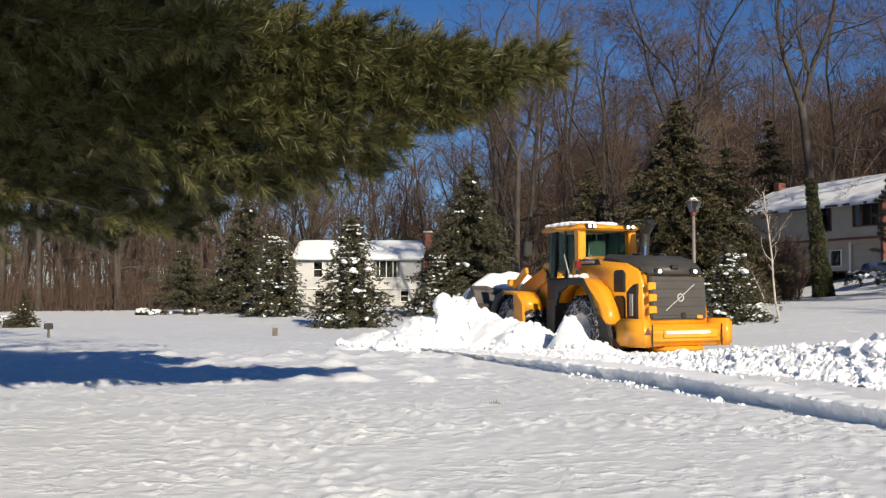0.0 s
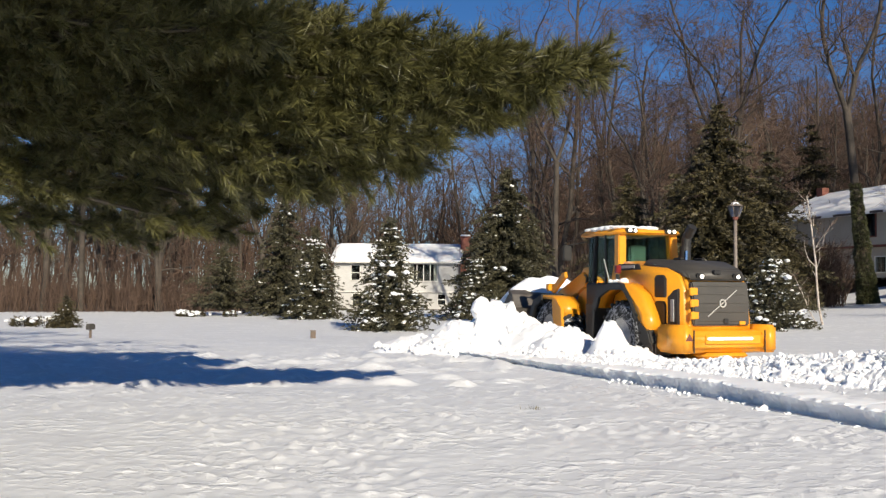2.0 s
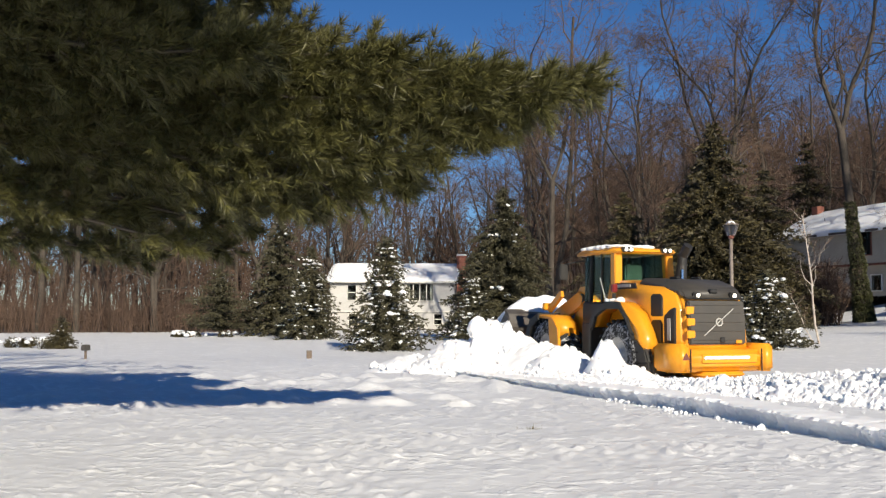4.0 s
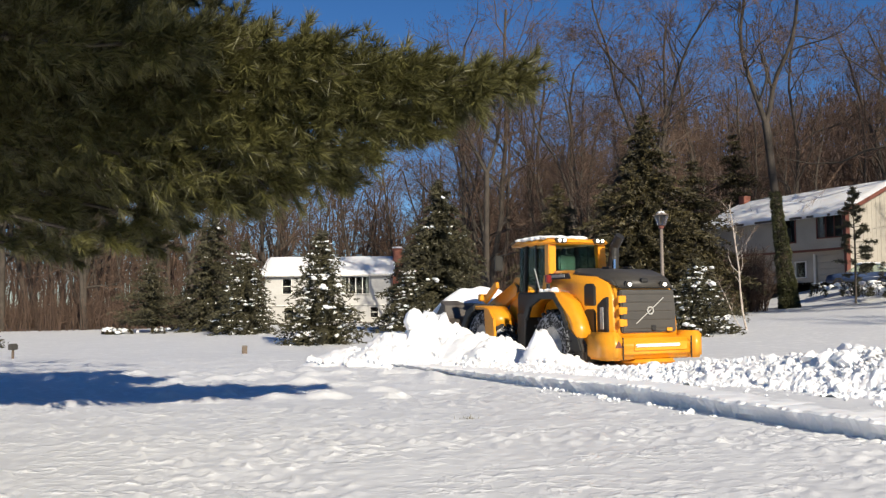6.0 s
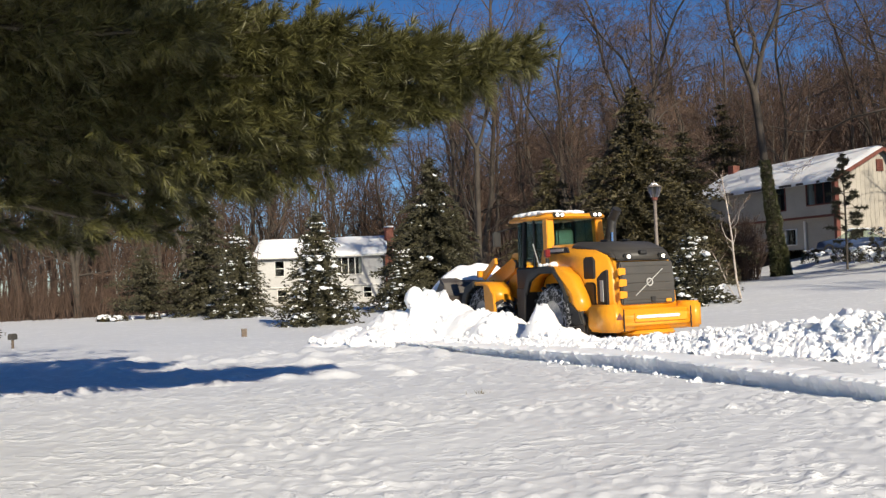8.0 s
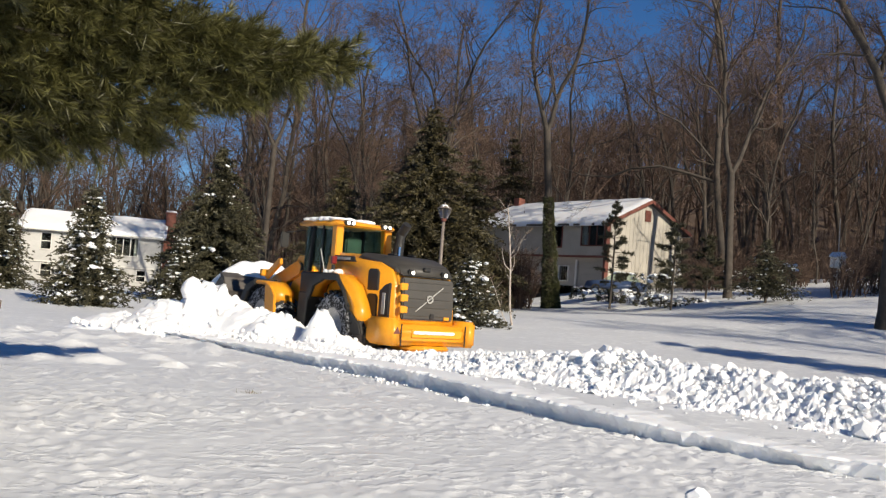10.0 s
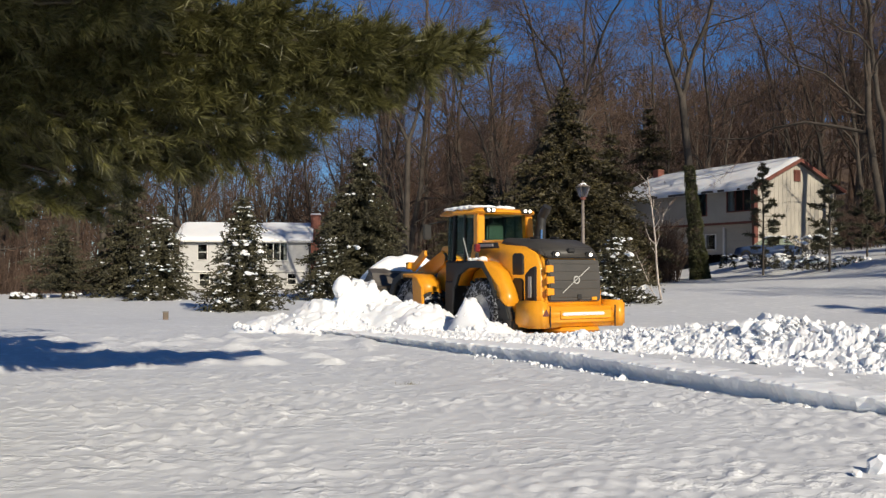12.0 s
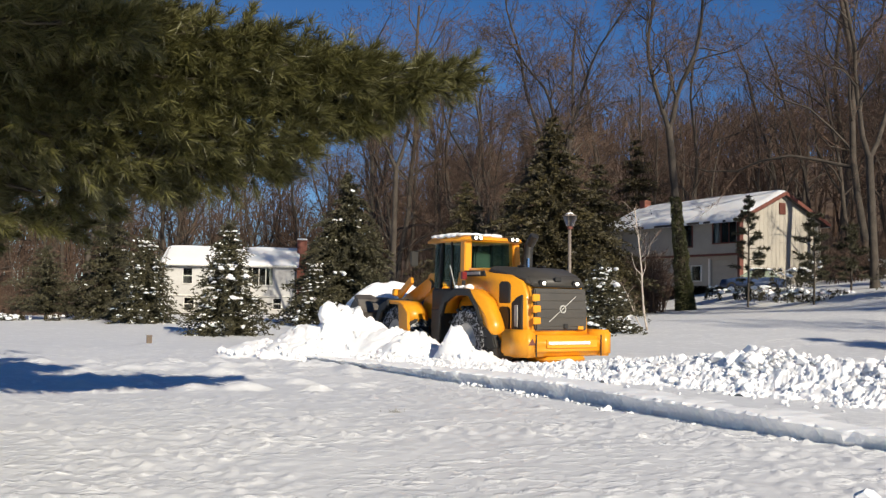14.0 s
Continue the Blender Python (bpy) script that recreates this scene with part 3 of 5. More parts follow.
put(conifer(21, 3.2, 3.6, "needle_dark", 2.2, 14, "snowy low evergreen beside the lamp post", ragged=0.4), 40, 16.2, 0.1)
put(conifer(22, 3.4, 3.8, "needle_dark", 0.5, 12, "low dark evergreen with snow, under bare trees", ragged=0.4), 56, 33.2, 2.6)
put(conifer(24, 1.6, 1.5, "needle_brown", 0.1, 9, "small clipped evergreen shrub in the snow", name="shrub"), 50, -23.2, -0.4)


def young_pine(seed, height, width, label):
    """Thin pine with open whorls of bushy tufts."""
    rng = random.Random(seed)
    tree = empty("young_pine")
    v, f = [], []
    tube(v, f, [Vector((0, 0, -0.3)), Vector((0.05, 0, height * 0.5)), Vector((0, 0, height))], [0.07, 0.045, 0.015], 6)
    fv, ff = [], []
    for w in range(9):
        t = 0.22 + 0.76 * w / 8
        for b in range(5):
            a = rng.uniform(0, 6.28)
            L = width * 0.5 * (1.1 - t * 0.85) * rng.uniform(0.6, 1.15)
            base = Vector((0, 0, height * (t + rng.uniform(-0.045, 0.045))))
            tip = base + Vector((math.cos(a) * L, math.sin(a) * L, L * rng.uniform(-0.1, 0.55)))
            tube(v, f, [base, tip], [0.02, 0.008], 3)
            for k in range(11):
                p = base.lerp(tip, rng.uniform(0.45, 1.0))
                for _ in range(9):
                    d = Vector((rng.gauss(0, 1), rng.gauss(0, 1), rng.gauss(0.2, 0.7))).normalized()
                    spray(fv, ff, rng, p, d, rng.uniform(0.16, 0.3), 0.026)
    pydata("trunk", v, f, "bark", tree)
    pydata("foliage", fv, ff, "needle_dark", tree)
    return tagged(tree, label, "tree")


put(young_pine(31, 6.0, 3.2, "thin young pine with open boughs before the beige house"), 58, 24.65, 1.6)
put(young_pine(32, 4.9, 3.4, "thin young pine with open boughs and snow at its foot"), 58, 28.1, 1.7)
put(young_pine(33, 3.8, 3.0, "stunted pine in the snowy yard"), 62, 30.0, 2.3)

far_pine = conifer(61, 13.0, 9.5, "needle_brown", 0.0, 22, "tall evergreen at the side of the yard", low=0.2)
far_pine.matrix_world = Matrix.Translation((27.6, 9.8, 0.3))

# single trees that stand out before the woods
OAK = dict(WOOD, fork=0.34, splay=0.55, segs=(11, 7, 5, 2, 1), counts=(13, 9, 7, 5), clear=0.12)
put(bare_tree(41, 22, 0.37, dict(OAK, fork=0.4, splay=0.42, turn=2.6), (0.03, 0), 2, label="large leafless tree with a thick forked trunk in the snowy yard"), 47, 39.3, 1.55, 0)
put(bare_tree(42, 22, 0.26, dict(OAK, fork=0.36, splay=0.6), (-0.04, 0), 2, label="leafless tree with two wide-spreading limbs"), 62, 31.2, 2.55, 0)
put(bare_tree(43, 24, 0.27, dict(OAK, fork=0.5, splay=0.35), (-0.10, 0), 2, label="tall leafless tree, its lower trunk wrapped in ivy"), 64, 21.3, 0.95, 0)
put(bare_tree(44, 24, 0.23, dict(OAK, fork=0.42, splay=0.3), (-0.01, 0), 3, label="tall leafless tree behind the hemlock"), 68, 13.95, 0.4, 0)
put(bare_tree(45, 22, 0.24, dict(OAK, fork=0.55, splay=0.35), (0.015, 0), 2, label="tall straight leafless tree with pale bark"), 74, 4.3, -0.3, 0)
put(bare_tree(46, 20, 0.2, dict(OAK, fork=0.25, splay=0.3), (-0.12, 0), 2, label="leaning pair of bare stems at the edge of the woods"), 72, 10.6, 0.2, 0)


put(bare_tree(47, 20, 0.34, dict(OAK, fork=0.06, splay=0.12), (0, 0), 2, label="pair of tall bare trunks at the edge of the lawn"), 82, -18.4, None, 20)
put(bare_tree(48, 19, 0.27, dict(OAK, fork=0.3, splay=0.5), (-0.05, 0), 2, label="leafless forked tree behind the dark spruces"), 84, -12.6, None, 70)
put(bare_tree(49, 20, 0.26, dict(OAK, fork=0.4, splay=0.4), (0.04, 0), 2, label="leafless tree rising behind the white house"), 108, -7.6, None, 0)
put(bare_tree(50, 21, 0.26, dict(OAK, fork=0.4, splay=0.4), (0.0, 0), 3, label="tall leafless tree at the edge of the woods"), 84, -22.5, None, 0)


for k, (x, y) in enumerate(((41.0, 20.0), (48.0, 31.0), (36.0, 12.0))):      # trees at the side of the yard
    side_tree = bare_tree(51 + k, 20, 0.3, dict(OAK, fork=0.35, splay=0.5), (0, 0), 2, label="large leafless tree at the side of the yard")
    side_tree.matrix_world = Matrix.Translation((x, y, land(x, y)))


def birch():
    rng = random.Random(9)
    limbs = ([], [])
    tree = empty("birch_tree")
    spec = dict(levels=3, segs=(6, 3, 2, 1), counts=(12, 4, 3), clear=0.35, spread=((0.4, 0.8),) * 3, ratio=(0.3, 0.5, 0.5))
    grow(rng, limbs, Vector((0, 0, -0.2)), Vector((-0.12, 0, 1)), 5.6, 0.05, 0, spec)
    grow(rng, limbs, Vector((-0.15, 0, -0.2)), Vector((-0.5, 0.1, 1)), 2.6, 0.025, 0, spec)
    for name, group, mat in (("trunk", limbs[0], "bark_pale"), ("crown", limbs[1], "twig")):
        v, f = [], []
        for pts, radii, s in group:
            if len(pts) == 2:
                spike(v, f, pts[0], pts[1], radii[0])
            else:
                tube(v, f, pts, radii, s)
        pydata(name, v, f, mat, tree)
    return tagged(tree, "slender pale birch with bare twigs in the snow", "tree")


put(birch(), 42, 19.0, 0.35)


def ivy_sleeve():
    rng = random.Random(5)
    v, f = [], []
    for _ in range(5200):
        z = rng.uniform(0, 1) ** 2.0 * 7.5
        a = rng.uniform(0, 6.28)
        r = (0.42 + 0.16 * hash_noise(z * 1.5, a)) * (1.25 - 0.09 * z)
        p = Vector((r * math.cos(a) - 0.1 * z, r * math.sin(a), z))
        d = Vector((math.cos(a), math.sin(a), rng.gauss(-0.6, 0.5))).normalized()
        spray(v, f, rng, p, d, rng.uniform(0.1, 0.2), 0.05)
    ob = pydata("ivy", v, f, "ivy")
    return tagged(ob, "thick olive ivy wrapped round the lower trunk of a bare tree", "climbing plant")


put(ivy_sleeve(), 64, 21.3, 0.95)


# ---- the woods ----
def woods():
    rng = random.Random(77)
    models = [bare_tree(100 + i, 20 + 1.3 * i, 0.19 + 0.018 * i, dict(WOOD, clear=0.22 + 0.05 * (i % 4))) for i in range(6)]
    slim = dict(levels=3, segs=(6, 3, 2, 1), counts=(14, 7, 5), clear=0.25, spread=((0.3, 0.7),) * 3, ratio=(0.28, 0.5, 0.5))
    models += [bare_tree(120 + i, 11 + 1.5 * i, 0.08 + 0.012 * i, slim, label="slender leafless sapling in the woods") for i in range(3)]
    first = [True] * len(models)
    spots = []
    for _ in range(4000):
        az = rng.uniform(-31, 52)
        near = 86 if az < -9 else (106 if az < 2 else (82 if az < 16 else 88))
        if az > 29:
            near = 74
        r = near + rng.random() ** 1.5 * 70
        x, y = r * math.sin(radians(az)), r * math.cos(radians(az))
        if all((x - a) ** 2 + (y - b) ** 2 > 6 for a, b in spots):
            spots.append((x, y))
        if len(spots) >= 190:
            break
    for i, (x, y) in enumerate(spots):
        k = rng.randrange(6) if rng.random() < 0.66 else 6 + rng.randrange(3)
        m = Matrix.Translation((x, y, land(x, y) - 0.1)) @ Matrix.Rotation(rng.uniform(0, 6.28), 4, "Z") @ Matrix.Rotation(rng.gauss(0, 0.035), 4, "X") @ Matrix.Diagonal((1, 1, 1, 1))
        s = rng.uniform(0.82, 1.12)
        if first[k]:
            models[k].matrix_world, first[k] = m, False
            models[k].scale = (s, s, s)
            models[k]["group"] = "trees of the woods"
            continue
        c = copy_thing(models[k], m)
        c.scale = (s, s, s * rng.uniform(0.9, 1.1))


woods()


def far_woods():
    """The wooded hillside behind, too far to tell trees apart."""
    rng = random.Random(3)
    v, f = [], []
    spec = dict(levels=2, segs=(4, 2, 1), counts=(9, 7), clear=0.25, spread=((0.3, 0.8),) * 2, ratio=(0.35, 0.5))
    for _ in range(1800):
        az = rng.uniform(-34, 56)
        r = rng.uniform(135, 300)
        if az < -2 and rng.random() < 0.3:
            continue
        x, y = r * math.sin(radians(az)), r * math.cos(radians(az))
        limbs = ([], [])
        grow(rng, limbs, Vector((x, y, land(x, y) - 0.3)), Vector((0, 0, 1)), rng.uniform(13, 20), 0.22, 0, spec)
        for pts, radii, s in limbs[0] + limbs[1]:
            if len(pts) == 2:
                spike(v, f, pts[0], pts[1], 0.06)
            else:
                tube(v, f, pts, [max(0.05, a) for a in radii], 3)
    ob = pydata("far_woods", v, f, "far_twig")
    return tagged(ob, "brown leafless woods on the far hillside", "woods", kind="stuff")


far_woods()


def brush():
    """Undergrowth of thin stems along the edge of the woods."""
    rng = random.Random(6)
    v, f = [], []
    for _ in range(6500):
        az = rng.uniform(-30, 50)
        near = 80 if az < -9 else (104 if az < 2 else (76 if az < 16 else 84))
        if az > 29:
            near = 76
        r = near + rng.random() ** 1.6 * 45
        x, y = r * math.sin(radians(az)), r * math.cos(radians(az))
        z = land(x, y) - 0.1
        h = rng.uniform(0.8, 3.0) + rng.random() ** 3 * 5
        p = Vector((x, y, z))
        q = p + Vector((rng.gauss(0, 0.15) * h, rng.gauss(0, 0.15) * h, h))
        tube(v, f, [p, p.lerp(q, 0.5) + Vector((rng.gauss(0, 0.1), 0, 0)), q], [0.03, 0.02, 0.008], 3)
        for _ in range(5):
            b = p.lerp(q, rng.uniform(0.3, 1.0))
            spike(v, f, b, b + Vector((rng.gauss(0, 0.5), rng.gauss(0, 0.5), rng.uniform(0.1, 0.7))), 0.018)
    ob = pydata("undergrowth", v, f, "twig")
    return tagged(ob, "tangle of brown leafless undergrowth at the woods' edge", "undergrowth", kind="stuff")


brush()


def thicket(seed, az0, az1, r0, r1, n, tall, label):
    """A dense bare shrub border."""
    rng = random.Random(seed)
    v, f = [], []
    for _ in range(n):
        az, r = rng.uniform(az0, az1), rng.uniform(r0, r1)
        x, y = r * math.sin(radians(az)), r * math.cos(radians(az))
        p = Vector((x, y, land(x, y) - 0.1))
        h = rng.uniform(0.5, 1.0) * tall
        q = p + Vector((rng.gauss(0, 0.2) * h, rng.gauss(0, 0.2) * h, h))
        tube(v, f, [p, p.lerp(q, 0.5) + Vector((rng.gauss(0, 0.12), 0, 0)), q], [0.03, 0.02, 0.01], 3)
        for _ in range(14):
            b = p.lerp(q, rng.uniform(0.25, 1.0))
            spike(v, f, b, b + Vector((rng.gauss(0, 0.45), rng.gauss(0, 0.45), rng.uniform(0.0, 0.7))), 0.014)
    return tagged(pydata("thicket", v, f, "twig"), label, "undergrowth", kind="stuff")


thicket(1, 16.8, 20.6, 62, 68, 420, 4.2, "dense reddish-brown bare shrubs beside the beige house")
thicket(4, -30, -12, 84, 98, 380, 3.6, "bare brown brush under the trees at the edge of the lawn")
thicket(2, 29.5, 36.5, 70, 80, 420, 3.0, "bare brown brush beyond the snowy drive")
thicket(3, 37.5, 44, 58, 68, 300, 3.0, "bare brown brush at the edge of the yard")


# ---- the pine over the viewer ----
def white_pine():
    """A large pine whose trunk stands out of view; its boughs hang over the lawn."""
    rng = random.Random(21)
    tree = empty("pine_tree")
    base = Vector((-8.6, 9.6, 0))
    bv, bf = [], []
    tube(bv, bf, [base + Vector((0, 0, -0.3)), base + Vector((0, 0, 6)), base + Vector((0.1, 0, 17))], [0.36, 0.28, 0.08], 12)
    nv, nf = [], []

    def tuft(p, d, n, size, wide):
        for _ in range(n):
            e = (d * rng.uniform(0.5, 1.2) + Vector((rng.gauss(0, 0.38), rng.gauss(0, 0.38), rng.gauss(0, 0.38)))).normalized()
            L = size * rng.uniform(0.7, 1.15)
            side = e.cross(Vector((rng.gauss(0, 1), rng.gauss(0, 1), rng.gauss(0, 1)))).normalized() * wide
            k = len(nv)
            tip = p + e * L + Vector((0, 0, -0.02))
            nv.extend((p - side, p + side, tip))
            nf.append((k, k + 1, k + 2))

    def bough(a, b, sag, width, twigs, thick, needles=40, size=0.2, wide=0.0058):
        """A limb from a to b, with side shoots that end in tufts."""
        pts = []
        for i in range(9):
            t = i / 8
            pts.append(a.lerp(b, t) + Vector((0, 0, -sag * 4 * t * (1 - t) * 0.5 + 0.12 * math.sin(t * 7 + a.z))))
        tube(bv, bf, pts, [0.05 * (1 - 0.85 * i / 8) + 0.006 for i in range(9)], 5)
        along = (b - a).normalized()
        across = along.cross(Vector((0, 0, 1))).normalized()
        for k in range(twigs):
            t = 1 - 0.94 * rng.random() ** 1.35
            i = min(int(t * 8), 7)
            p = pts[i].lerp(pts[i + 1], t * 8 - i)
            w = width * (0.35 + 0.65 * math.sin(math.pi * min(1, t * 0.75 + 0.15)))
            d = (along * rng.uniform(0.2, 0.9) + across * rng.uniform(-1, 1) + Vector((0, 0, rng.gauss(0.05, thick)))).normalized()
            q = p + d * w * rng.uniform(0.3, 1.0)
            if k % 3 == 0:
                tube(bv, bf, [p, q], [0.010, 0.004], 3)
            for s in range(3):
                c = p.lerp(q, 1 - 0.22 * s)
                tuft(c, (d + Vector((0, 0, 0.25))).normalized(), needles, size, wide)

    # boughs in view: height on the trunk, then where the bough ends
    views = [
        (5.0, 1.2, 10.9, 4.22), (4.9, 0.7, 10.7, 4.1), (4.8, 0.0, 10.6, 4.25), (4.6, 0.35, 10.9, 3.95),
        (4.6, 0.0, 10.9, 3.72), (5.3, -1.0, 10.4, 4.45), (4.4, -0.6, 10.8, 3.45), (4.3, -0.9, 11.2, 3.25),
        (4.1, -1.5, 11.0, 3.15), (4.0, -2.0, 11.4, 3.0), (5.0, -0.5, 11.2, 4.0), (4.8, -1.2, 10.4, 4.0),
        (4.5, -1.5, 10.8, 3.6), (4.8, -2.2, 10.6, 3.9), (5.4, -2.2, 12.4, 4.6), (4.8, -2.4, 9.4, 4.3),
        (5.8, -2.6, 9.6, 5.2), (6.3, -3.0, 9.0, 5.4), (6.0, -2.2, 12.2, 5.0), (5.0, -3.0, 12.2, 4.0),
        (4.6, -3.6, 12.0, 3.5), (6.8, -2.8, 13.0, 5.8), (6.4, -3.6, 12.6, 5.4), (5.6, -4.4, 11.6, 4.9),
        (5.2, -4.2, 10.6, 4.6), (4.4, -2.9, 11.2, 3.3),
    ]
    # thin low boughs in the shade of those above
    for up, x, y, z in ((3.6, -2.9, 11.8, 2.75), (3.4, -3.5, 11.6, 2.5), (3.5, -4.2, 11.4, 2.8), (3.2, -3.4, 12.6, 2.5), (3.0, -4.3, 12.2, 2.3), (3.7, -3.0, 12.8, 3.0), (3.9, -4.0, 12.4, 3.1)):
        bough(base + Vector((0, 0, up)), Vector((x, y, z)), 0.3, 0.6, 105, 0.3)
    # dense boughs above the view, added only to shade the low ones
    for up, x, y, z in ((5.6, -1.4, 7.4, 5.2), (5.5, -2.2, 7.0, 5.2), (5.6, -3.2, 6.6, 5.3), (5.9, -1.8, 6.2, 5.8), (5.9, -4.2, 6.8, 5.5)):
        bough(base + Vector((0, 0, up)), Vector((x, y, z)), 0.1, 0.9, 190, 0.15, 22, 0.26, 0.009)
    for up, x, y, z in views:
        bough(base + Vector((0, 0, up)), Vector((x, y, z)), 0.25, 0.8, 300, 0.4, 34)
    # unseen boughs towards the sun, added to shade those below
    for k in range(10):
        z = 6.4 + 0.25 * k
        ang = radians(-52 + 44 * ((k * 3) % 10) / 9)
        a = base + Vector((0, 0, z))
        bough(a, a + Vector((math.cos(ang) * 8.0, math.sin(ang) * 8.0, -0.4)), 0.2, 1.3, 100, 0.25, 13, 0.34, 0.013)
    for up, x, y, z in ((6.8, -3.2, 5.2, 6.7), (7.2, -2.0, 4.6, 7.1), (7.5, -2.8, 3.6, 7.4), (6.7, -4.6, 4.8, 6.6)):
        bough(base + Vector((0, 0, up)), Vector((x, y, z)), 0.2, 1.3, 150, 0.22, 16, 0.32, 0.012)
    # the crown above, out of view, which shades the lawn
    for i in range(50):
        z = 5.6 + 10.8 * i / 49
        ang = rng.uniform(0, 6.28)
        L = 7.2 * (1 - ((z - 5.5) / 12.5)) ** 0.8 + 0.8
        if math.sin(ang) < -0.2 and math.cos(ang) > -0.3:
            L *= 1.3
        a = base + Vector((0, 0, z))
        b = a + Vector((math.cos(ang) * L, math.sin(ang) * L, rng.uniform(-0.3, 0.6)))
        bough(a, b, 0.2, 1.1, 26, 0.22, 7, 0.3, 0.009)
    pydata("trunk", bv, bf, "bark", tree, shaded=True)
    pydata("needles", nv, nf, "needle", tree, "long soft olive-green needles in drooping tufts")
    return tagged(tree, "large white pine with long-needled boughs hanging over the lawn", "tree")


white_pine()


# ---- houses ----
def wall_panel(w, h, thick, holes, bm=None):
    """A wall in the xz plane from (0, 0) to (w, h), thick in +y, with holes (x0, z0, x1, z1) through it."""
    bm = bm or bmesh.new()
    xs = sorted({0, w, *[v for o in holes for v in (o[0], o[2])]})
    zs = sorted({0, h, *[v for o in holes for v in (o[1], o[3])]})
    for x0, x1 in zip(xs, xs[1:]):
        for z0, z1 in zip(zs, zs[1:]):
            mx, mz = (x0 + x1) / 2, (z0 + z1) / 2
            if any(o[0] < mx < o[2] and o[1] < mz < o[3] for o in holes):
                continue
            box((x1 - x0, thick, z1 - z0), (mx, thick / 2, mz), 0, bm)
    return bm


def window(parent, x0, z0, x1, z1, y, lights=2, rail=True, frame_mat="trim_white", frame_w=0.07, curtain=False):
    """A framed window in a wall along x whose face is at y; bars between its panes."""
    w = empty("window")
    w.parent = parent
    cx, cz = (x0 + x1) / 2, (z0 + z1) / 2
    bm = bmesh.new()
    box((frame_w, 0.12, z1 - z0 + 2 * frame_w), (x0 - frame_w / 2, y, cz), 0.008, bm)
    box((frame_w, 0.12, z1 - z0 + 2 * frame_w), (x1 + frame_w / 2, y, cz), 0.008, bm)
    box((x1 - x0, 0.12, frame_w), (cx, y, z1 + frame_w / 2), 0.008, bm)
    box((x1 - x0, 0.16, frame_w), (cx, y - 0.02, z0 - frame_w / 2), 0.008, bm)
    part("window_frame", bm, frame_mat, w)
    for i in range(1, lights):
        x = x0 + (x1 - x0) * i / lights
        part("mullion", box((0.07, 0.09, z1 - z0), (x, y, cz), 0.006), frame_mat, w)
    if rail:
        part("rail", box((x1 - x0, 0.08, 0.06), (cx, y, cz), 0.006), frame_mat, w)
    for i in range(lights):
        a, b = x0 + (x1 - x0) * i / lights, x0 + (x1 - x0) * (i + 1) / lights
        p = part("pane", box((b - a, 0.012, z1 - z0), ((a + b) / 2, y + 0.05, cz), 0), "glass", w)
        p.visible_shadow = False
    # dark panel behind the panes, painted as the gloom of the room
    part("unlit_room_panel", box((x1 - x0 + 0.3, 0.05, z1 - z0 + 0.3), (cx, y + 0.9, cz), 0), "dark", w)
    if curtain:
        for x in (x0 + 0.16, x1 - 0.16):
            part("curtain", box((0.34, 0.06, z1 - z0), (x, y + 0.25, cz), 0.01), "curtain", w)
    return w


def clapboards(parent, x0, x1, z0, z1, y, holes, mat, step=0.24):
    """Rows of overlapping boards on a wall along x, broken at its openings."""
    z = z0
    while z < z1 - 0.02:
        h = min(step, z1 - z)
        runs = [(x0, x1)]
        for a, b, c, d in holes:
            if b < z + h and d > z:
                nxt = []
                for p, q in runs:
                    if c <= p or a >= q:
                        nxt.append((p, q))
                    else:
                        if a > p:
                            nxt.append((p, a))
                        if c < q:
                            nxt.append((c, q))
                runs = nxt
        for p, q in runs:
            if q - p > 0.05:
                bm = box((q - p, 0.03, h), ((p + q) / 2, y - 0.015, z + h / 2), 0)
                for v in bm.verts:
                    if v.co.z > z + h / 2 and v.co.y < y - 0.015:
                        v.co.y += 0.022
                part("board", bm, mat, parent)
        z += step


def snow_slab(x0, x1, y0, y1, z0, z1, thick, seed, parent, over=0.12):
    """Snow lying on one roof slope from the eave (y0, z0) to the ridge (y1, z1): uneven, with rounded lip."""
    nx, ny = 60, 14
    v, f = [], []
    for j in range(ny):
        t = j / (ny - 1)
        for i in range(nx):
            s = i / (nx - 1)
            x = x0 - over + (x1 - x0 + 2 * over) * s
            lip = 0.1 * hash_noise(x * 0.8, seed) if j == 0 else 0
            y = y0 + (y1 - y0) * t + lip
            edge = min(1.0, min(t * 9, (1 - s) * 25, s * 25) + 0.15)
            z = z0 + (z1 - z0) * t + thick * edge * (1 + 0.3 * hash_noise(x * 0.6, y * 0.6, seed)) + 0.02
            v.append((x, y, z))
    for j in range(ny - 1):
        for i in range(nx - 1):
            p = j * nx + i
            f.append((p, p + 1, p + nx + 1, p + nx))
    n = len(v)
    v += [(a, b, c - thick - 0.03) for a, b, c in v[:nx]]
    f += [(n + i, n + i + 1, i + 1, i) for i in range(nx - 1)]
    return pydata("roof_snow", v, f, "snow_soft", parent, "thick blanket of snow", True)


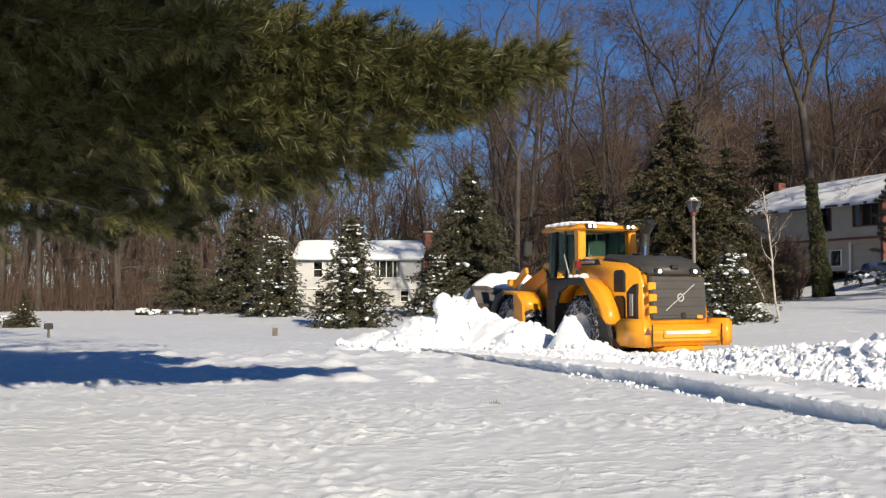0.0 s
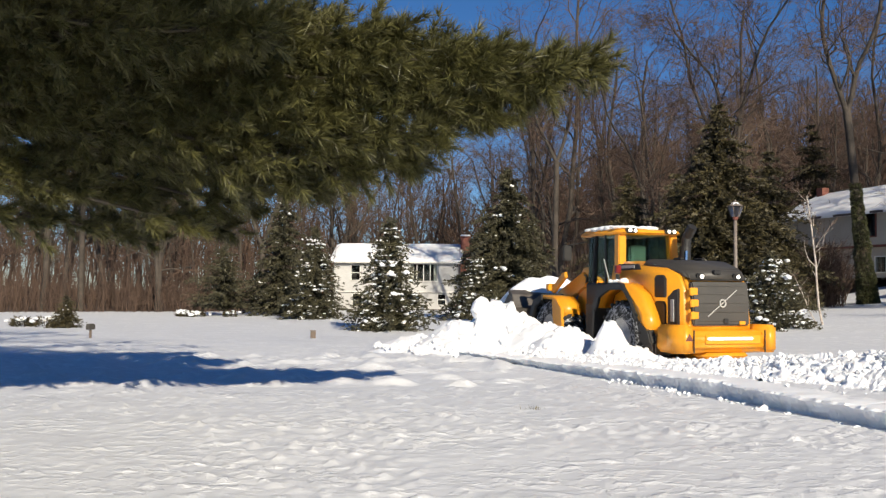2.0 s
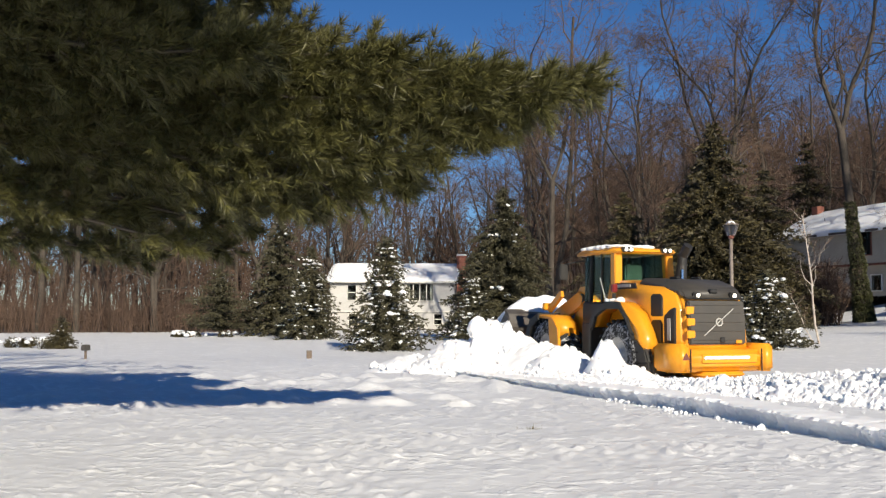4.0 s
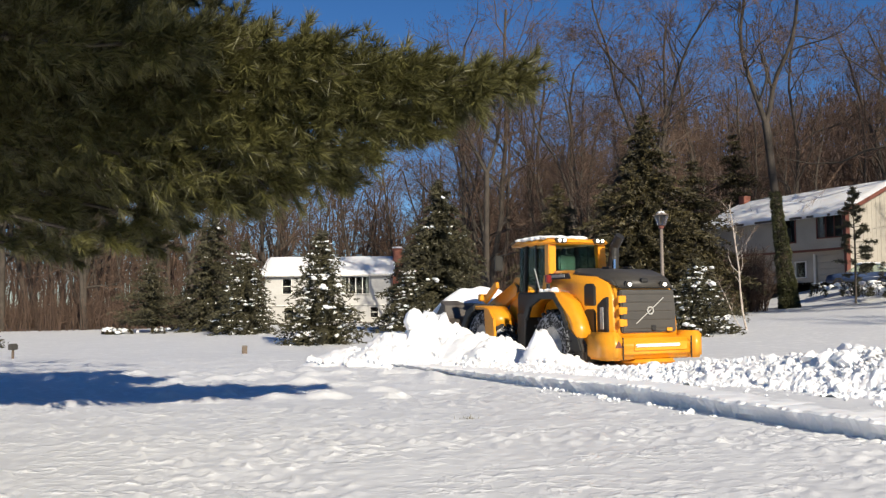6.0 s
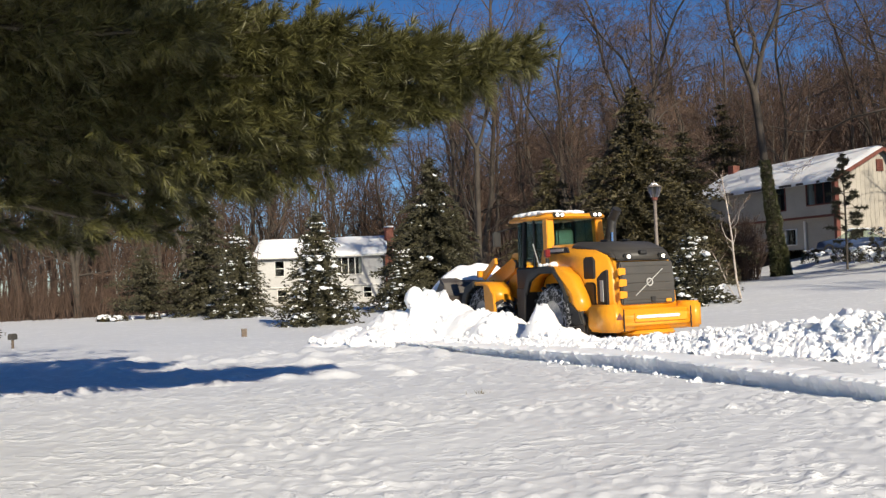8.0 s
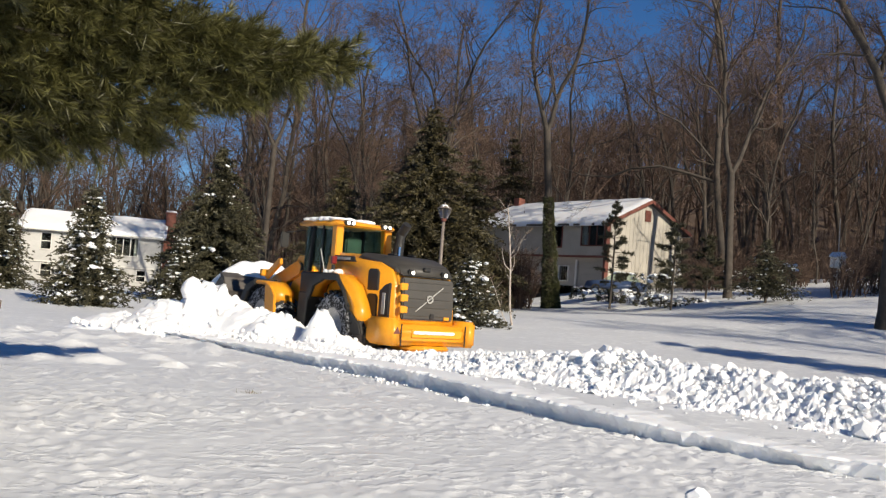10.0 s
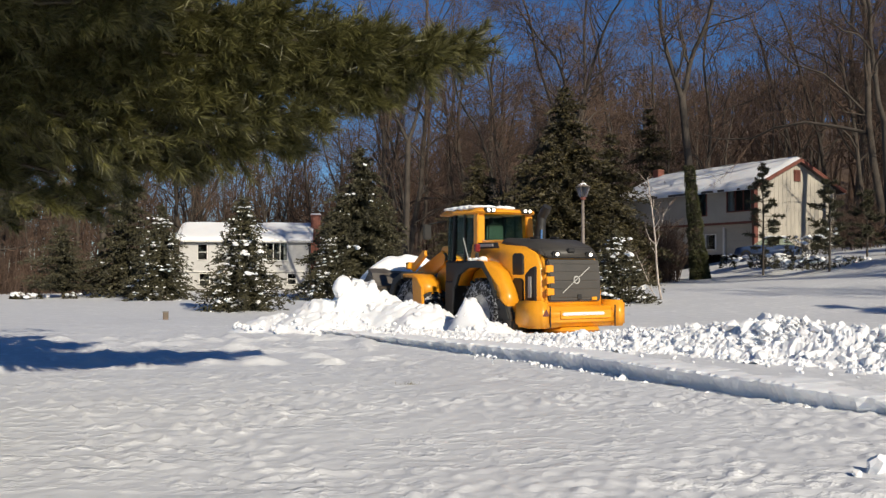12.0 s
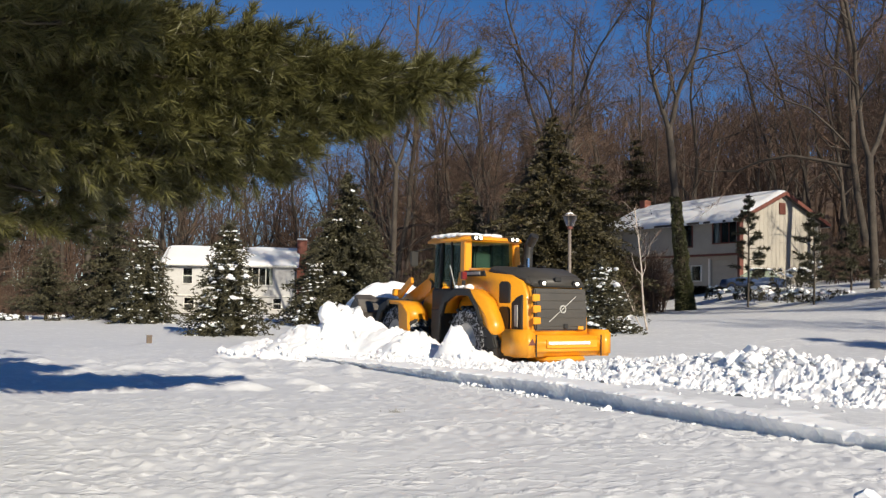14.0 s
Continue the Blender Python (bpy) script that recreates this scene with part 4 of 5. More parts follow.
def white_house():
    """A raised two-storey house: white boards, shallow snow-covered roof, brick chimney."""
    W, H, D, low = 12.4, 5.0, 8.0, 2.0
    house = empty("white_house")
    up = [(1.75, 3.15, 2.6, 4.6), (7.65, 3.1, 10.3, 4.75)]
    lo = [(1.9, 0.55, 2.8, 1.75), (10.4, 0.75, 11.15, 1.75)]
    part("front_wall", wall_panel(W, H, 0.2, up + lo), "siding_white", house)
    for name, x in (("side_wall", 0.0), ("side_wall", W - 0.2)):
        part(name, box((0.2, D, H), (x + 0.1, D / 2 + 0.2, H / 2), 0), "siding_white", house)
    part("back_wall", box((W, 0.2, H), (W / 2, D + 0.3, H / 2), 0), "siding_white", house)
    clapboards(house, 0, W, low + 0.06, H, -0.14, [(a - .08, b - .08, c + .08, d + .08) for a, b, c, d in up], "siding_white")
    part("overhang", box((W, 0.14, 0.14), (W / 2, -0.09, low), 0.01), "trim_white", house)
    part("upper_front", wall_panel(W, H - low - 0.07, 0.13, [(a, b - low - 0.07, c, d - low - 0.07) for a, b, c, d in up]), "siding_white", house).location = (0, -0.135, low + 0.07)
    window(house, *up[0], -0.16, 1, True)
    window(house, *up[1], -0.2, 4, False, curtain=True)
    window(house, *lo[0], 0.0, 1, True)
    window(house, *lo[1], 0.0, 1, True)
    mid, top = D / 2 + 0.1, H + 1.75
    for y0, nm in ((-0.6, "roof_slope"), (D + 0.8, "roof_slope")):
        b = bmesh.new()
        a = [b.verts.new(p) for p in ((-0.3, y0, H), (W + 0.3, y0, H), (W + 0.3, mid, top), (-0.3, mid, top))]
        c = [b.verts.new((v.co.x, v.co.y, v.co.z - 0.16)) for v in a]
        b.faces.new(a)
        b.faces.new(c[::-1])
        for i in range(4):
            b.faces.new((a[i], c[i], c[(i + 1) % 4], a[(i + 1) % 4]))
        bmesh.ops.recalc_face_normals(b, faces=b.faces)
        part(nm, b, "shingle", house)
    snow_slab(-0.3, W + 0.3, -0.6, mid, H, top, 0.22, 3, house)
    snow_slab(-0.3, W + 0.3, D + 0.8, mid, H, top, 0.2, 5, house)
    part("gutter", box((W + 0.5, 0.12, 0.14), (W / 2, -0.66, H - 0.08), 0.02), "trim_white", house)
    for x in (-0.1, W + 0.1):
        b = bmesh.new()
        vs = [b.verts.new(p) for p in ((x, 0, H - 0.1), (x, D + 0.4, H - 0.1), (x, mid, top - 0.2))]
        b.faces.new(vs)
        r = bmesh.ops.extrude_face_region(b, geom=b.faces[:])
        bmesh.ops.translate(b, vec=(-0.15 if x > 0 else 0.15, 0, 0), verts=[v for v in r["geom"] if isinstance(v, bmesh.types.BMVert)])
        bmesh.ops.recalc_face_normals(b, faces=b.faces)
        part("gable", b, "siding_white", house)
    ch = part("chimney", box((0.95, 1.1, 7.6), (W + 0.62, 3.4, 3.8), 0.02), "brick", house, "red brick chimney")
    part("chimney_cap", box((1.1, 1.25, 0.14), (W + 0.62, 3.4, 7.65), 0.02), "brick", ch)
    part("chimney_snow", box((1.0, 1.1, 0.2), (W + 0.62, 3.4, 7.8), 0.08, seg=2), "snow_soft", ch)
    return tagged(house, "white two-storey boarded house with snow-covered roof and brick chimney", "house")


wh = white_house()
wh.matrix_world = Matrix.Translation((-14.6, 94.6, -0.5)) @ Matrix.Rotation(radians(-0.5), 4, "Z")


def beige_house():
    """House on the slope: overhanging upper storey, garage below, gabled end towards the lane. Local x runs along the front to the gable corner at x=0."""
    L, D, H, low = 16.0, 8.2, 5.0, 2.35
    house = empty("beige_house")
    up = [(-6.2, 3.0, -5.0, 4.65), (-2.75, 3.15, -0.35, 4.75)]
    garage = (-3.6, 0.0, -0.7, 1.95)
    sh = lambda hs: [(a + L, b, c + L, d) for a, b, c, d in hs]
    part("lower_front", wall_panel(L, low, 0.2, sh([garage, (-5.6, 0.4, -4.6, 1.5)])), "siding_beige", house).location = (-L, 0.55, 0)
    part("upper_front", wall_panel(L, H - low, 0.2, sh([(a, b - low, c, d - low) for a, b, c, d in up])), "siding_beige", house).location = (-L, 0, low)
    part("overhang_floor", box((L, 0.75, 0.16), (-L / 2, 0.375, low - 0.05), 0.01), "trim_red", house, "dark red-brown overhang")
    window(house, *up[0], -0.02, 1, False, "trim_red", 0.09)
    window(house, *up[1], -0.02, 3, False, "trim_red", 0.09, True)
    window(house, -5.6, 0.4, -4.6, 1.5, 0.5, 1, False)
    gd = part("garage_door", box((2.9, 0.06, 1.95), (-2.15, 0.72, 0.975), 0), "siding_beige", house, "pale garage door")
    for i in range(4):
        part("panel", box((2.7, 0.04, 0.4), (-2.15, 0.68, 0.25 + 0.48 * i), 0.02), "siding_beige", gd)
    for x in (-3.7, -0.6):
        part("door_post", box((0.16, 0.1, 2.05), (x, 0.5, 1.02), 0.01), "trim_white", house)
    mid, top = D / 2, H + 1.95
    # gabled end wall
    b = bmesh.new()
    ring = [(0, 0), (D, 0), (D, H), (mid, top), (0, H)]
    vs = [b.verts.new((0, y, z)) for y, z in ring]
    b.faces.new(vs)
    r = bmesh.ops.extrude_face_region(b, geom=b.faces[:])
    bmesh.ops.translate(b, vec=(-0.2, 0, 0), verts=[v for v in r["geom"] if isinstance(v, bmesh.types.BMVert)])
    bmesh.ops.recalc_face_normals(b, faces=b.faces)
    part("gable_wall", b, "siding_beige", house)
    for i in range(20):                                       # upright boards with battens
        y = 0.25 + i * 0.405
        zt = H + (top - H) * (1 - abs(y - mid) / mid) - 0.05
        part("batten", box((0.02, 0.04, zt), (0.008, y, zt / 2), 0), "siding_beige", house)
    lv = part("gable_louvre", box((0.1, 0.62, 0.85), (0.05, mid, H + 0.75), 0.01), "trim_red", house, "red-brown louvred vent")
    for i in range(5):
        part("slat", box((0.06, 0.5, 0.05), (0.12, mid, H + 0.45 + 0.15 * i), 0.01), "trim_red", lv)
    part("corner_board", box((0.24, 0.36, H), (-0.02, -0.04, H / 2), 0.01), "trim_red", house, "red-brown corner post")
    part("back_wall", box((L, 0.2, H), (-L / 2, D - 0.1, H / 2), 0), "siding_beige", house)
    part("end_wall", box((0.2, D, H), (-L, D / 2, H / 2), 0), "siding_beige", house)
    for y0 in (-0.55, D + 0.55):
        zz = H - 0.25
        b = bmesh.new()
        a = [b.verts.new(p) for p in ((-L - 0.3, y0, zz), (0.4, y0, zz), (0.4, mid, top), (-L - 0.3, mid, top))]
        c = [b.verts.new((v.co.x, v.co.y, v.co.z - 0.16)) for v in a]
        b.faces.new(a)
        b.faces.new(c[::-1])
        for i in range(4):
            b.faces.new((a[i], c[i], c[(i + 1) % 4], a[(i + 1) % 4]))
        bmesh.ops.recalc_face_normals(b, faces=b.faces)
        part("roof_slope", b, "shingle", house)
        d = Vector((0, mid - y0, top - zz))
        m = Matrix.Translation((0.43, (y0 + mid) / 2, (zz + top) / 2 - 0.08)) @ d.to_track_quat("Y", "Z").to_matrix().to_4x4()
        bm = box((0.06, d.length, 0.26), (0, 0, 0), 0.01)
        bmesh.ops.transform(bm, matrix=m, verts=bm.verts)
        part("barge_board", bm, "trim_red", house, "red-brown barge board")
    snow_slab(-L - 0.3, 0.4, -0.55, mid, H - 0.25, top, 0.2, 7, house, 0.06)
    snow_slab(-L - 0.3, 0.4, D + 0.55, mid, H - 0.25, top, 0.24, 8, house, 0.06)
    part("chimney", box((0.7, 0.7, 1.6), (-15.2, mid - 0.2, top - 0.15), 0.02), "brick", house, "red brick chimney")
    return tagged(house, "beige house with red-brown trim, overhanging upper floor and snowy roof", "house")


bh = beige_house()
bh.matrix_world = Matrix.Translation((31.5, 67.7, 2.85)) @ Matrix.Rotation(radians(-70), 4, "Z") @ Matrix.Scale(1.05, 4)


# ---- wheel loader ----
def tyre_wheel(name, parent, at, out):
    """Large ribbed tyre caked with snow; out: +1 or -1, the side its rim faces."""
    R, w = 0.87, 0.34
    v, f = ring_profile([(0.5, -w), (0.72, -w), (R - 0.06, -w * 0.92), (R, -w * 0.7), (R, w * 0.7), (R - 0.06, w * 0.92), (0.72, w), (0.5, w), (0.5, -w)], 40)
    wheel = pydata(name, v, f, "tyre_snowy", parent, "black tyre caked with snow", True)
    wheel.location = at
    bm = bmesh.new()
    for i in range(24):
        a = 2 * math.pi * i / 24
        for s in (-1, 1):
            t = Matrix.Rotation(-a, 4, "Y") @ Matrix.Translation((0, s * w * 0.5, R)) @ Matrix.Rotation(s * 0.5, 4, "Z")
            tmp = box((0.09, w * 0.95, 0.09), (0, 0, 0), 0.015)
            bmesh.ops.transform(tmp, matrix=t, verts=tmp.verts)
            me = bpy.data.meshes.new("tmp")
            tmp.to_mesh(me)
            tmp.free()
            bm.from_mesh(me)
            bpy.data.meshes.remove(me)
    part("tread", bm, "rubber", wheel)
    v, f = ring_profile([(0.52, 0.0), (0.52, w * 0.8 * out), (0.46, w * 0.75 * out), (0.42, w * 0.4 * out), (0.2, w * 0.42 * out), (0.18, w * 0.7 * out), (0.001, w * 0.72 * out)], 32)
    part_r = pydata("rim", v, f, "rim", wheel, "rim covered in packed snow", True)
    return wheel


def wheel_loader():
    """Front points along +x, left is +y. Origin on the ground under the joint."""
    ld = empty("wheel_loader")
    def narrow(v):
        v.co.y *= 1 - 0.09 * max(0, v.co.z - 1.9)
    # --- rear frame and engine hood
    hood = side_shape([(-3.72, 1.0), (-3.72, 1.35), (-3.66, 2.05), (-3.45, 2.42), (-2.9, 2.62), (-1.6, 2.72), (-0.55, 2.72), (-0.5, 2.35), (-0.5, 1.2), (-1.2, 1.0)], -0.92, 0.92, 0.1, 3,
                      narrow)
    part("engine_hood", hood, "yellow", ld, "glossy yellow engine hood", True)
    top = side_shape([(-3.74, 2.22), (-3.5, 2.5), (-2.95, 2.69), (-2.0, 2.755), (-1.75, 2.6), (-3.3, 2.3)], -0.8, 0.8, 0.05, 2)
    part("hood_top", top, "grey_paint", ld, "dark grey hood cover", True)
    gr = part("rear_grille", side_shape([(-3.80, 1.22), (-3.80, 1.7), (-3.74, 2.2), (-3.6, 2.2), (-3.6, 1.22)], -0.77, 0.77, 0.03, 2), "grey_paint", ld, "dark grey rear grille cover")
    for z in (1.32, 1.52, 1.72, 1.92, 2.1):
        part("louvre", box((0.02, 1.3, 0.02), (-3.802 + 0.12 * max(0, z - 1.7), 0, z), 0.008), "grey_paint", gr)
    d = Matrix.Rotation(radians(-37), 4, "X")
    part("emblem_bar", box((0.02, 1.0, 0.02), (-3.815, 0.0, 1.72), 0.004, turn=d), "decal", gr, "pale diagonal bar")
    v, f = ring_profile([(0.095, -0.015), (0.095, 0.015), (0.068, 0.015), (0.068, -0.015), (0.095, -0.015)], 24)
    ring = pydata("emblem_ring", v, f, "decal", gr)
    ring.matrix_local = Matrix.Translation((-3.825, 0, 1.72)) @ Matrix.Rotation(radians(90), 4, "Z")
    for z in (1.45, 1.72, 1.98):                                # yellow tabs that lap on to the grille
        for y in (0.74,):
            part("tab", box((0.06, 0.22, 0.17), (-3.785 + 0.12 * max(0, z - 1.7), y, z), 0.015, seg=2), "yellow", ld)
    part("lock", box((0.03, 0.12, 0.12), (-3.82, -0.1, 1.32), 0.02), "black", gr)
    part("small_plate", box((0.02, 0.16, 0.08), (-3.82, -0.55, 1.28), 0.01), "yellow", gr)
    for y in (-0.5, 0.5):
        lampb = part("rear_lamp", box((0.12, 0.2, 0.15), (-3.68, y, 2.32), 0.03, seg=2), "black", ld)
        part("lens", rod((-3.74, y, 2.32), (-3.76, y, 2.32), 0.042, sides=16), "headlamp", lampb, "lit work lamp")
    part("camera_box", box((0.1, 0.2, 0.1), (-3.62, 0, 2.42), 0.02), "black", ld)
    for y in (-0.3, 0.3):
        part("hood_hinge", box((0.3, 0.1, 0.05), (-2.6, y, 2.75), 0.02), "black", ld)
    for s in (-1, 1):
        y = 0.93 * s
        for z0, z1 in ((1.84, 2.36), (1.18, 1.76)):
            part("side_vent", side_shape([(-3.0, z0), (-3.0, z1 - 0.08), (-2.92, z1), (-2.62, z1), (-2.56, z1 - 0.06), (-2.56, z0)], y - 0.03, y + 0.03, 0.02), "black", ld)
        pan = part("side_panel", side_shape([(-3.5, 1.2), (-3.5, 2.05), (-3.3, 2.0), (-3.08, 1.85), (-3.08, 1.2)], y - 0.03, y + 0.035, 0.02), "black", ld)
        part("model_mark", box((0.12, 0.02, 0.5), (-3.29, y + 0.04 * s, 1.55), 0.003), "decal", pan, "pale upright lettering bar")
        mk = part("name_plate", side_shape([(-1.9, 2.5), (-1.8, 2.64), (-0.85, 2.66), (-0.85, 2.5)], 0.86 * s - 0.02, 0.86 * s + 0.03, 0.01), "black", ld)
        part("name_bar", box((0.7, 0.02, 0.07), (-1.3, 0.86 * s + 0.035 * s, 2.58), 0.003), "decal", mk, "pale lettering bar")
    # --- counterweight
    cw = side_shape([(-4.0, 0.66), (-4.06, 0.85), (-4.02, 1.08), (-3.55, 1.14), (-2.9, 1.18), (-2.75, 0.95), (-2.75, 0.65), (-3.6, 0.58)], -1.22, 1.22, 0.08, 3)
    cwo = part("counterweight", cw, "yellow", ld, "heavy yellow counterweight", True)
    for y in (-1.14, 1.14):
        part("end_block", box((0.95, 0.32, 0.62), (-3.62, y, 0.93), 0.06, seg=3), "yellow", cwo, shaded=True)
    for y in (-0.965, 0.965):
        part("seam", box((0.03, 0.025, 0.5), (-4.075, y, 0.88), 0.004), "black", cwo)
    part("lower_lip", side_shape([(-4.02, 0.5), (-4.02, 0.62), (-3.0, 0.62), (-3.2, 0.46)], -0.55, 0.55, 0.04, 2), "yellow", cwo, shaded=True)
    part("recess", box((0.05, 1.5, 0.2), (-4.05, -0.1, 0.92), 0.02), "yellow", cwo)
    part("snow_on_step", box((0.1, 1.25, 0.07), (-4.07, 0.0, 0.94), 0.03, seg=2), "snow_soft", cwo, "strip of packed snow")
    bm = bmesh.new()
    t = [bm.verts.new((-4.105, 1.1 + a, 0.9 + b)) for a, b in ((-0.1, 0), (0.1, 0), (0, 0.16))]
    bm.faces.new(t)
    r = bmesh.ops.extrude_face_region(bm, geom=bm.faces[:])
    bmesh.ops.translate(bm, vec=(0.02, 0, 0), verts=[q for q in r["geom"] if isinstance(q, bmesh.types.BMVert)])
    part("warning_sign", bm, "trim_red", cwo)
    # --- rear fenders: an arch of yellow sheet with black lip
    def arch(s, cx, name):
        pts_o, pts_i = [], []
        prof = [(1.25, 1.62), (1.05, 1.98), (0.55, 2.17), (-0.1, 2.17), (-0.62, 1.92), (-0.98, 1.45), (-1.15, 1.08)]
        for x, z in prof:
            pts_o.append((cx + x, z))
        for x, z in prof[::-1]:
            pts_i.append((cx + x * (0.93 if x > 0 else 0.72), z - (0.09 if x > 0 else 0.14)))
        y0, y1 = (0.9, 1.36) if s > 0 else (-1.36, -0.9)
        fd = part(name, side_shape(pts_o + pts_i, y0, y1, 0.025, 2), "yellow", ld, "broad yellow rear mudguard", True)
        lip = [(x, z + 0.01) for x, z in pts_o[:4]] + [(cx + x * 0.74, z - 0.12) for x, z in prof[4:6]] + [(cx + x * 0.66, z - 0.22) for x, z in prof[5:3:-1]] + [(cx + x * 0.9, z - 0.16) for x, z in prof[3::-1]]
        part("lip", side_shape(lip, y1 - 0.03 if s > 0 else y0 - 0.03, y1 + 0.05 if s > 0 else y0 + 0.03, 0.02), "black", fd, "black rubber mudguard edge")
        part("front_lip", side_shape([(cx + 0.5, 2.19), (cx + 1.07, 2.02), (cx + 1.3, 1.6), (cx + 1.3, 0.9), (cx + 1.2, 0.9), (cx + 1.16, 1.58), (cx + 0.98, 1.9), (cx + 0.5, 2.08)], y0 - 0.02, y1 + 0.04, 0.02), "black", fd)
        part("tail_flap", side_shape([(cx - 0.72, 1.34), (cx - 1.14, 1.1), (cx - 1.28, 0.78), (cx - 0.8, 0.74), (cx - 0.62, 1.1)], y0 + 0.04, y1 + 0.03, 0.03), "black", fd)
        part("wheel_well", side_shape([(cx + 1.1, 0.9), (cx + 1.0, 1.85), (cx + 0.4, 2.06), (cx - 0.3, 2.04), (cx - 0.92, 1.3), (cx - 0.98, 0.9)], 0.72 * s - 0.03, 0.72 * s + 0.03, 0.0), "interior", fd)
    for s in (1, -1):
        arch(s, -1.78, "rear_mudguard")
        tyre_wheel("rear_wheel", ld, (-1.78, 1.08 * s, 0.85), s)
        tyre_wheel("front_wheel", ld, (1.78, 1.08 * s, 0.85), s)
    part("chassis", box((4.6, 1.3, 0.7), (-1.1, 0, 0.95), 0.05), "black", ld)
    part("axle_rear", rod((-1.78, -1.0, 0.85), (-1.78, 1.0, 0.85), 0.24, sides=16), "black", ld)
    part("axle_front", rod((1.78, -1.0, 0.85), (1.78, 1.0, 0.85), 0.24, sides=16), "black", ld)
    part("fuel_tank", box((0.9, 0.5, 0.55), (-2.6, 1.05, 0.75), 0.06, seg=2), "steel", ld)
    # --- cab
    cab = part("cab_floor", box((1.75, 1.62, 0.7), (-0.05, 0, 1.85), 0.05), "black", ld)
    zt, zb = 3.42, 2.2
    posts = [((-0.86, 0.80), (-0.80, 0.76)), ((-0.86, -0.80), (-0.80, -0.76)), ((0.35, 0.82), (0.30, 0.78)), ((0.82, 0.66), (0.74, 0.64)), ((0.82, -0.66), (0.74, -0.64)), ((0.35, -0.82), (0.30, -0.78))]
    for (x0, y0), (x1, y1) in posts:
        rear = x0 < 0
        bm = bmesh.new()
        wv = 0.11 if rear else 0.055
        q = [bm.verts.new((x0 + a * wv, y0 + b * wv, zb)) for a, b in ((-1, -1), (1, -1), (1, 1), (-1, 1))]
        q2 = [bm.verts.new((x1 + a * wv, y1 + b * wv, zt)) for a, b in ((-1, -1), (1, -1), (1, 1), (-1, 1))]
        bm.faces.new(q[::-1]), bm.faces.new(q2)
        for i in range(4):
            bm.faces.new((q[i], q[(i + 1) % 4], q2[(i + 1) % 4], q2[i]))
        bevel(bm, 0.02, 2)
        part("cab_post", bm, "yellow" if rear else "black", ld, "" if rear else "black door post")
    part("cab_roof", side_shape([(-1.05, 3.42), (-1.05, 3.5), (-0.85, 3.56), (0.75, 3.56), (1.02, 3.49), (1.05, 3.42)], -0.88, 0.88, 0.04, 3), "yellow", ld, "yellow cab roof", True)
    part("roof_vent", box((0.6, 0.8, 0.08), (0.1, 0, 3.62), 0.03, seg=2), "yellow", ld)
    part("cab_sill", box((0.12, 1.6, 0.28), (-0.9, 0, 2.4), 0.03), "black", ld)
    for a, b, c in (((0.01, 1.4, 1.0), (-0.85, 0, 2.95), "rear_window"), ((0.01, 1.2, 1.0), (0.8, 0, 2.9), "windscreen")):
        p = part(c, box(a, b, 0), "glass_tint", ld)
        p.visible_shadow = False
    for s in (1, -1):
        p = part("side_window", side_shape([(-0.74, 2.25), (-0.7, 3.4), (0.27, 3.4), (0.31, 2.25)], 0.79 * s - 0.006, 0.79 * s + 0.006, 0), "glass_tint", ld)
        p.visible_shadow = False
        door = part("cab_door", box((0.06, 0.04, 1.8), (-0.2, 0.82 * s, 2.55), 0.01), "black", ld)
        part("door_glass", side_shape([(0.4, 1.7), (0.36, 3.38), (0.74, 3.38), (0.8, 1.7)], 0.74 * s - 0.006, 0.74 * s + 0.006, 0), "glass_tint", door).visible_shadow = False
        part("handrail", rod((-0.55, 0.93 * s, 2.25), (-0.3, 0.93 * s, 2.8), 0.014, sides=8), "decal", ld)
        part("ladder", box((0.42, 0.1, 0.9), (0.25, 0.98 * s, 1.2), 0.02), "black", ld)
        part("mirror_arm", rod((0.8, 0.75 * s, 3.3), (1.1, 1.18 * s, 3.2), 0.018, sides=8), "black", ld)
        part("mirror", box((0.08, 0.24, 0.42), (1.12, 1.2 * s, 3.0), 0.03, seg=2), "black", ld)
        pl = part("roof_lamp", box((0.14, 0.34, 0.13), (-1.02, 0.58 * s, 3.5), 0.03, seg=2), "black", ld)
        for o in (-0.075, 0.075):
            part("lens", rod((-1.09, 0.58 * s + o, 3.5), (-1.11, 0.58 * s + o, 3.5), 0.042, sides=14), "headlamp", pl, "lit work lamp")
        tl = part("tail_lamp", box((0.12, 0.14, 0.2), (-1.15, 1.05 * s, 2.52), 0.02), "red_lens", ld, "red tail lamp")
        part("tail_lamp_stalk", rod((-1.15, 1.05 * s, 2.1), (-1.15, 1.05 * s, 2.4), 0.05, sides=10), "black", tl)
    part("seat", box((0.5, 0.55, 0.14), (-0.1, 0, 2.45), 0.05, seg=2), "green_seat", ld)
    part("seat_back", box((0.14, 0.52, 0.75), (-0.38, 0, 2.8), 0.05, seg=2), "green_seat", ld)
    part("steering_column", rod((0.35, 0, 2.2), (0.2, 0, 2.75), 0.04, sides=10), "interior", ld)
    rng = np.random.default_rng(2)
    sv, sf = lumps([(rng.uniform(-0.75, 0.9), rng.uniform(-0.3, 0.78), 3.59, rng.uniform(0.09, 0.24), 0.34) for _ in range(60)], rng, 0.15, blocky=0.1)
    tagged(pydata("roof_snow", sv, sf, "snow_soft", ld, "lumps of snow on the cab roof", True), kind="stuff")
    sv, sf = lumps([(rng.uniform(-1.4, -0.9), rng.uniform(0.9, 1.2), 2.22, rng.uniform(0.06, 0.13), 0.7) for _ in range(8)], rng, 0.15, blocky=0.1)
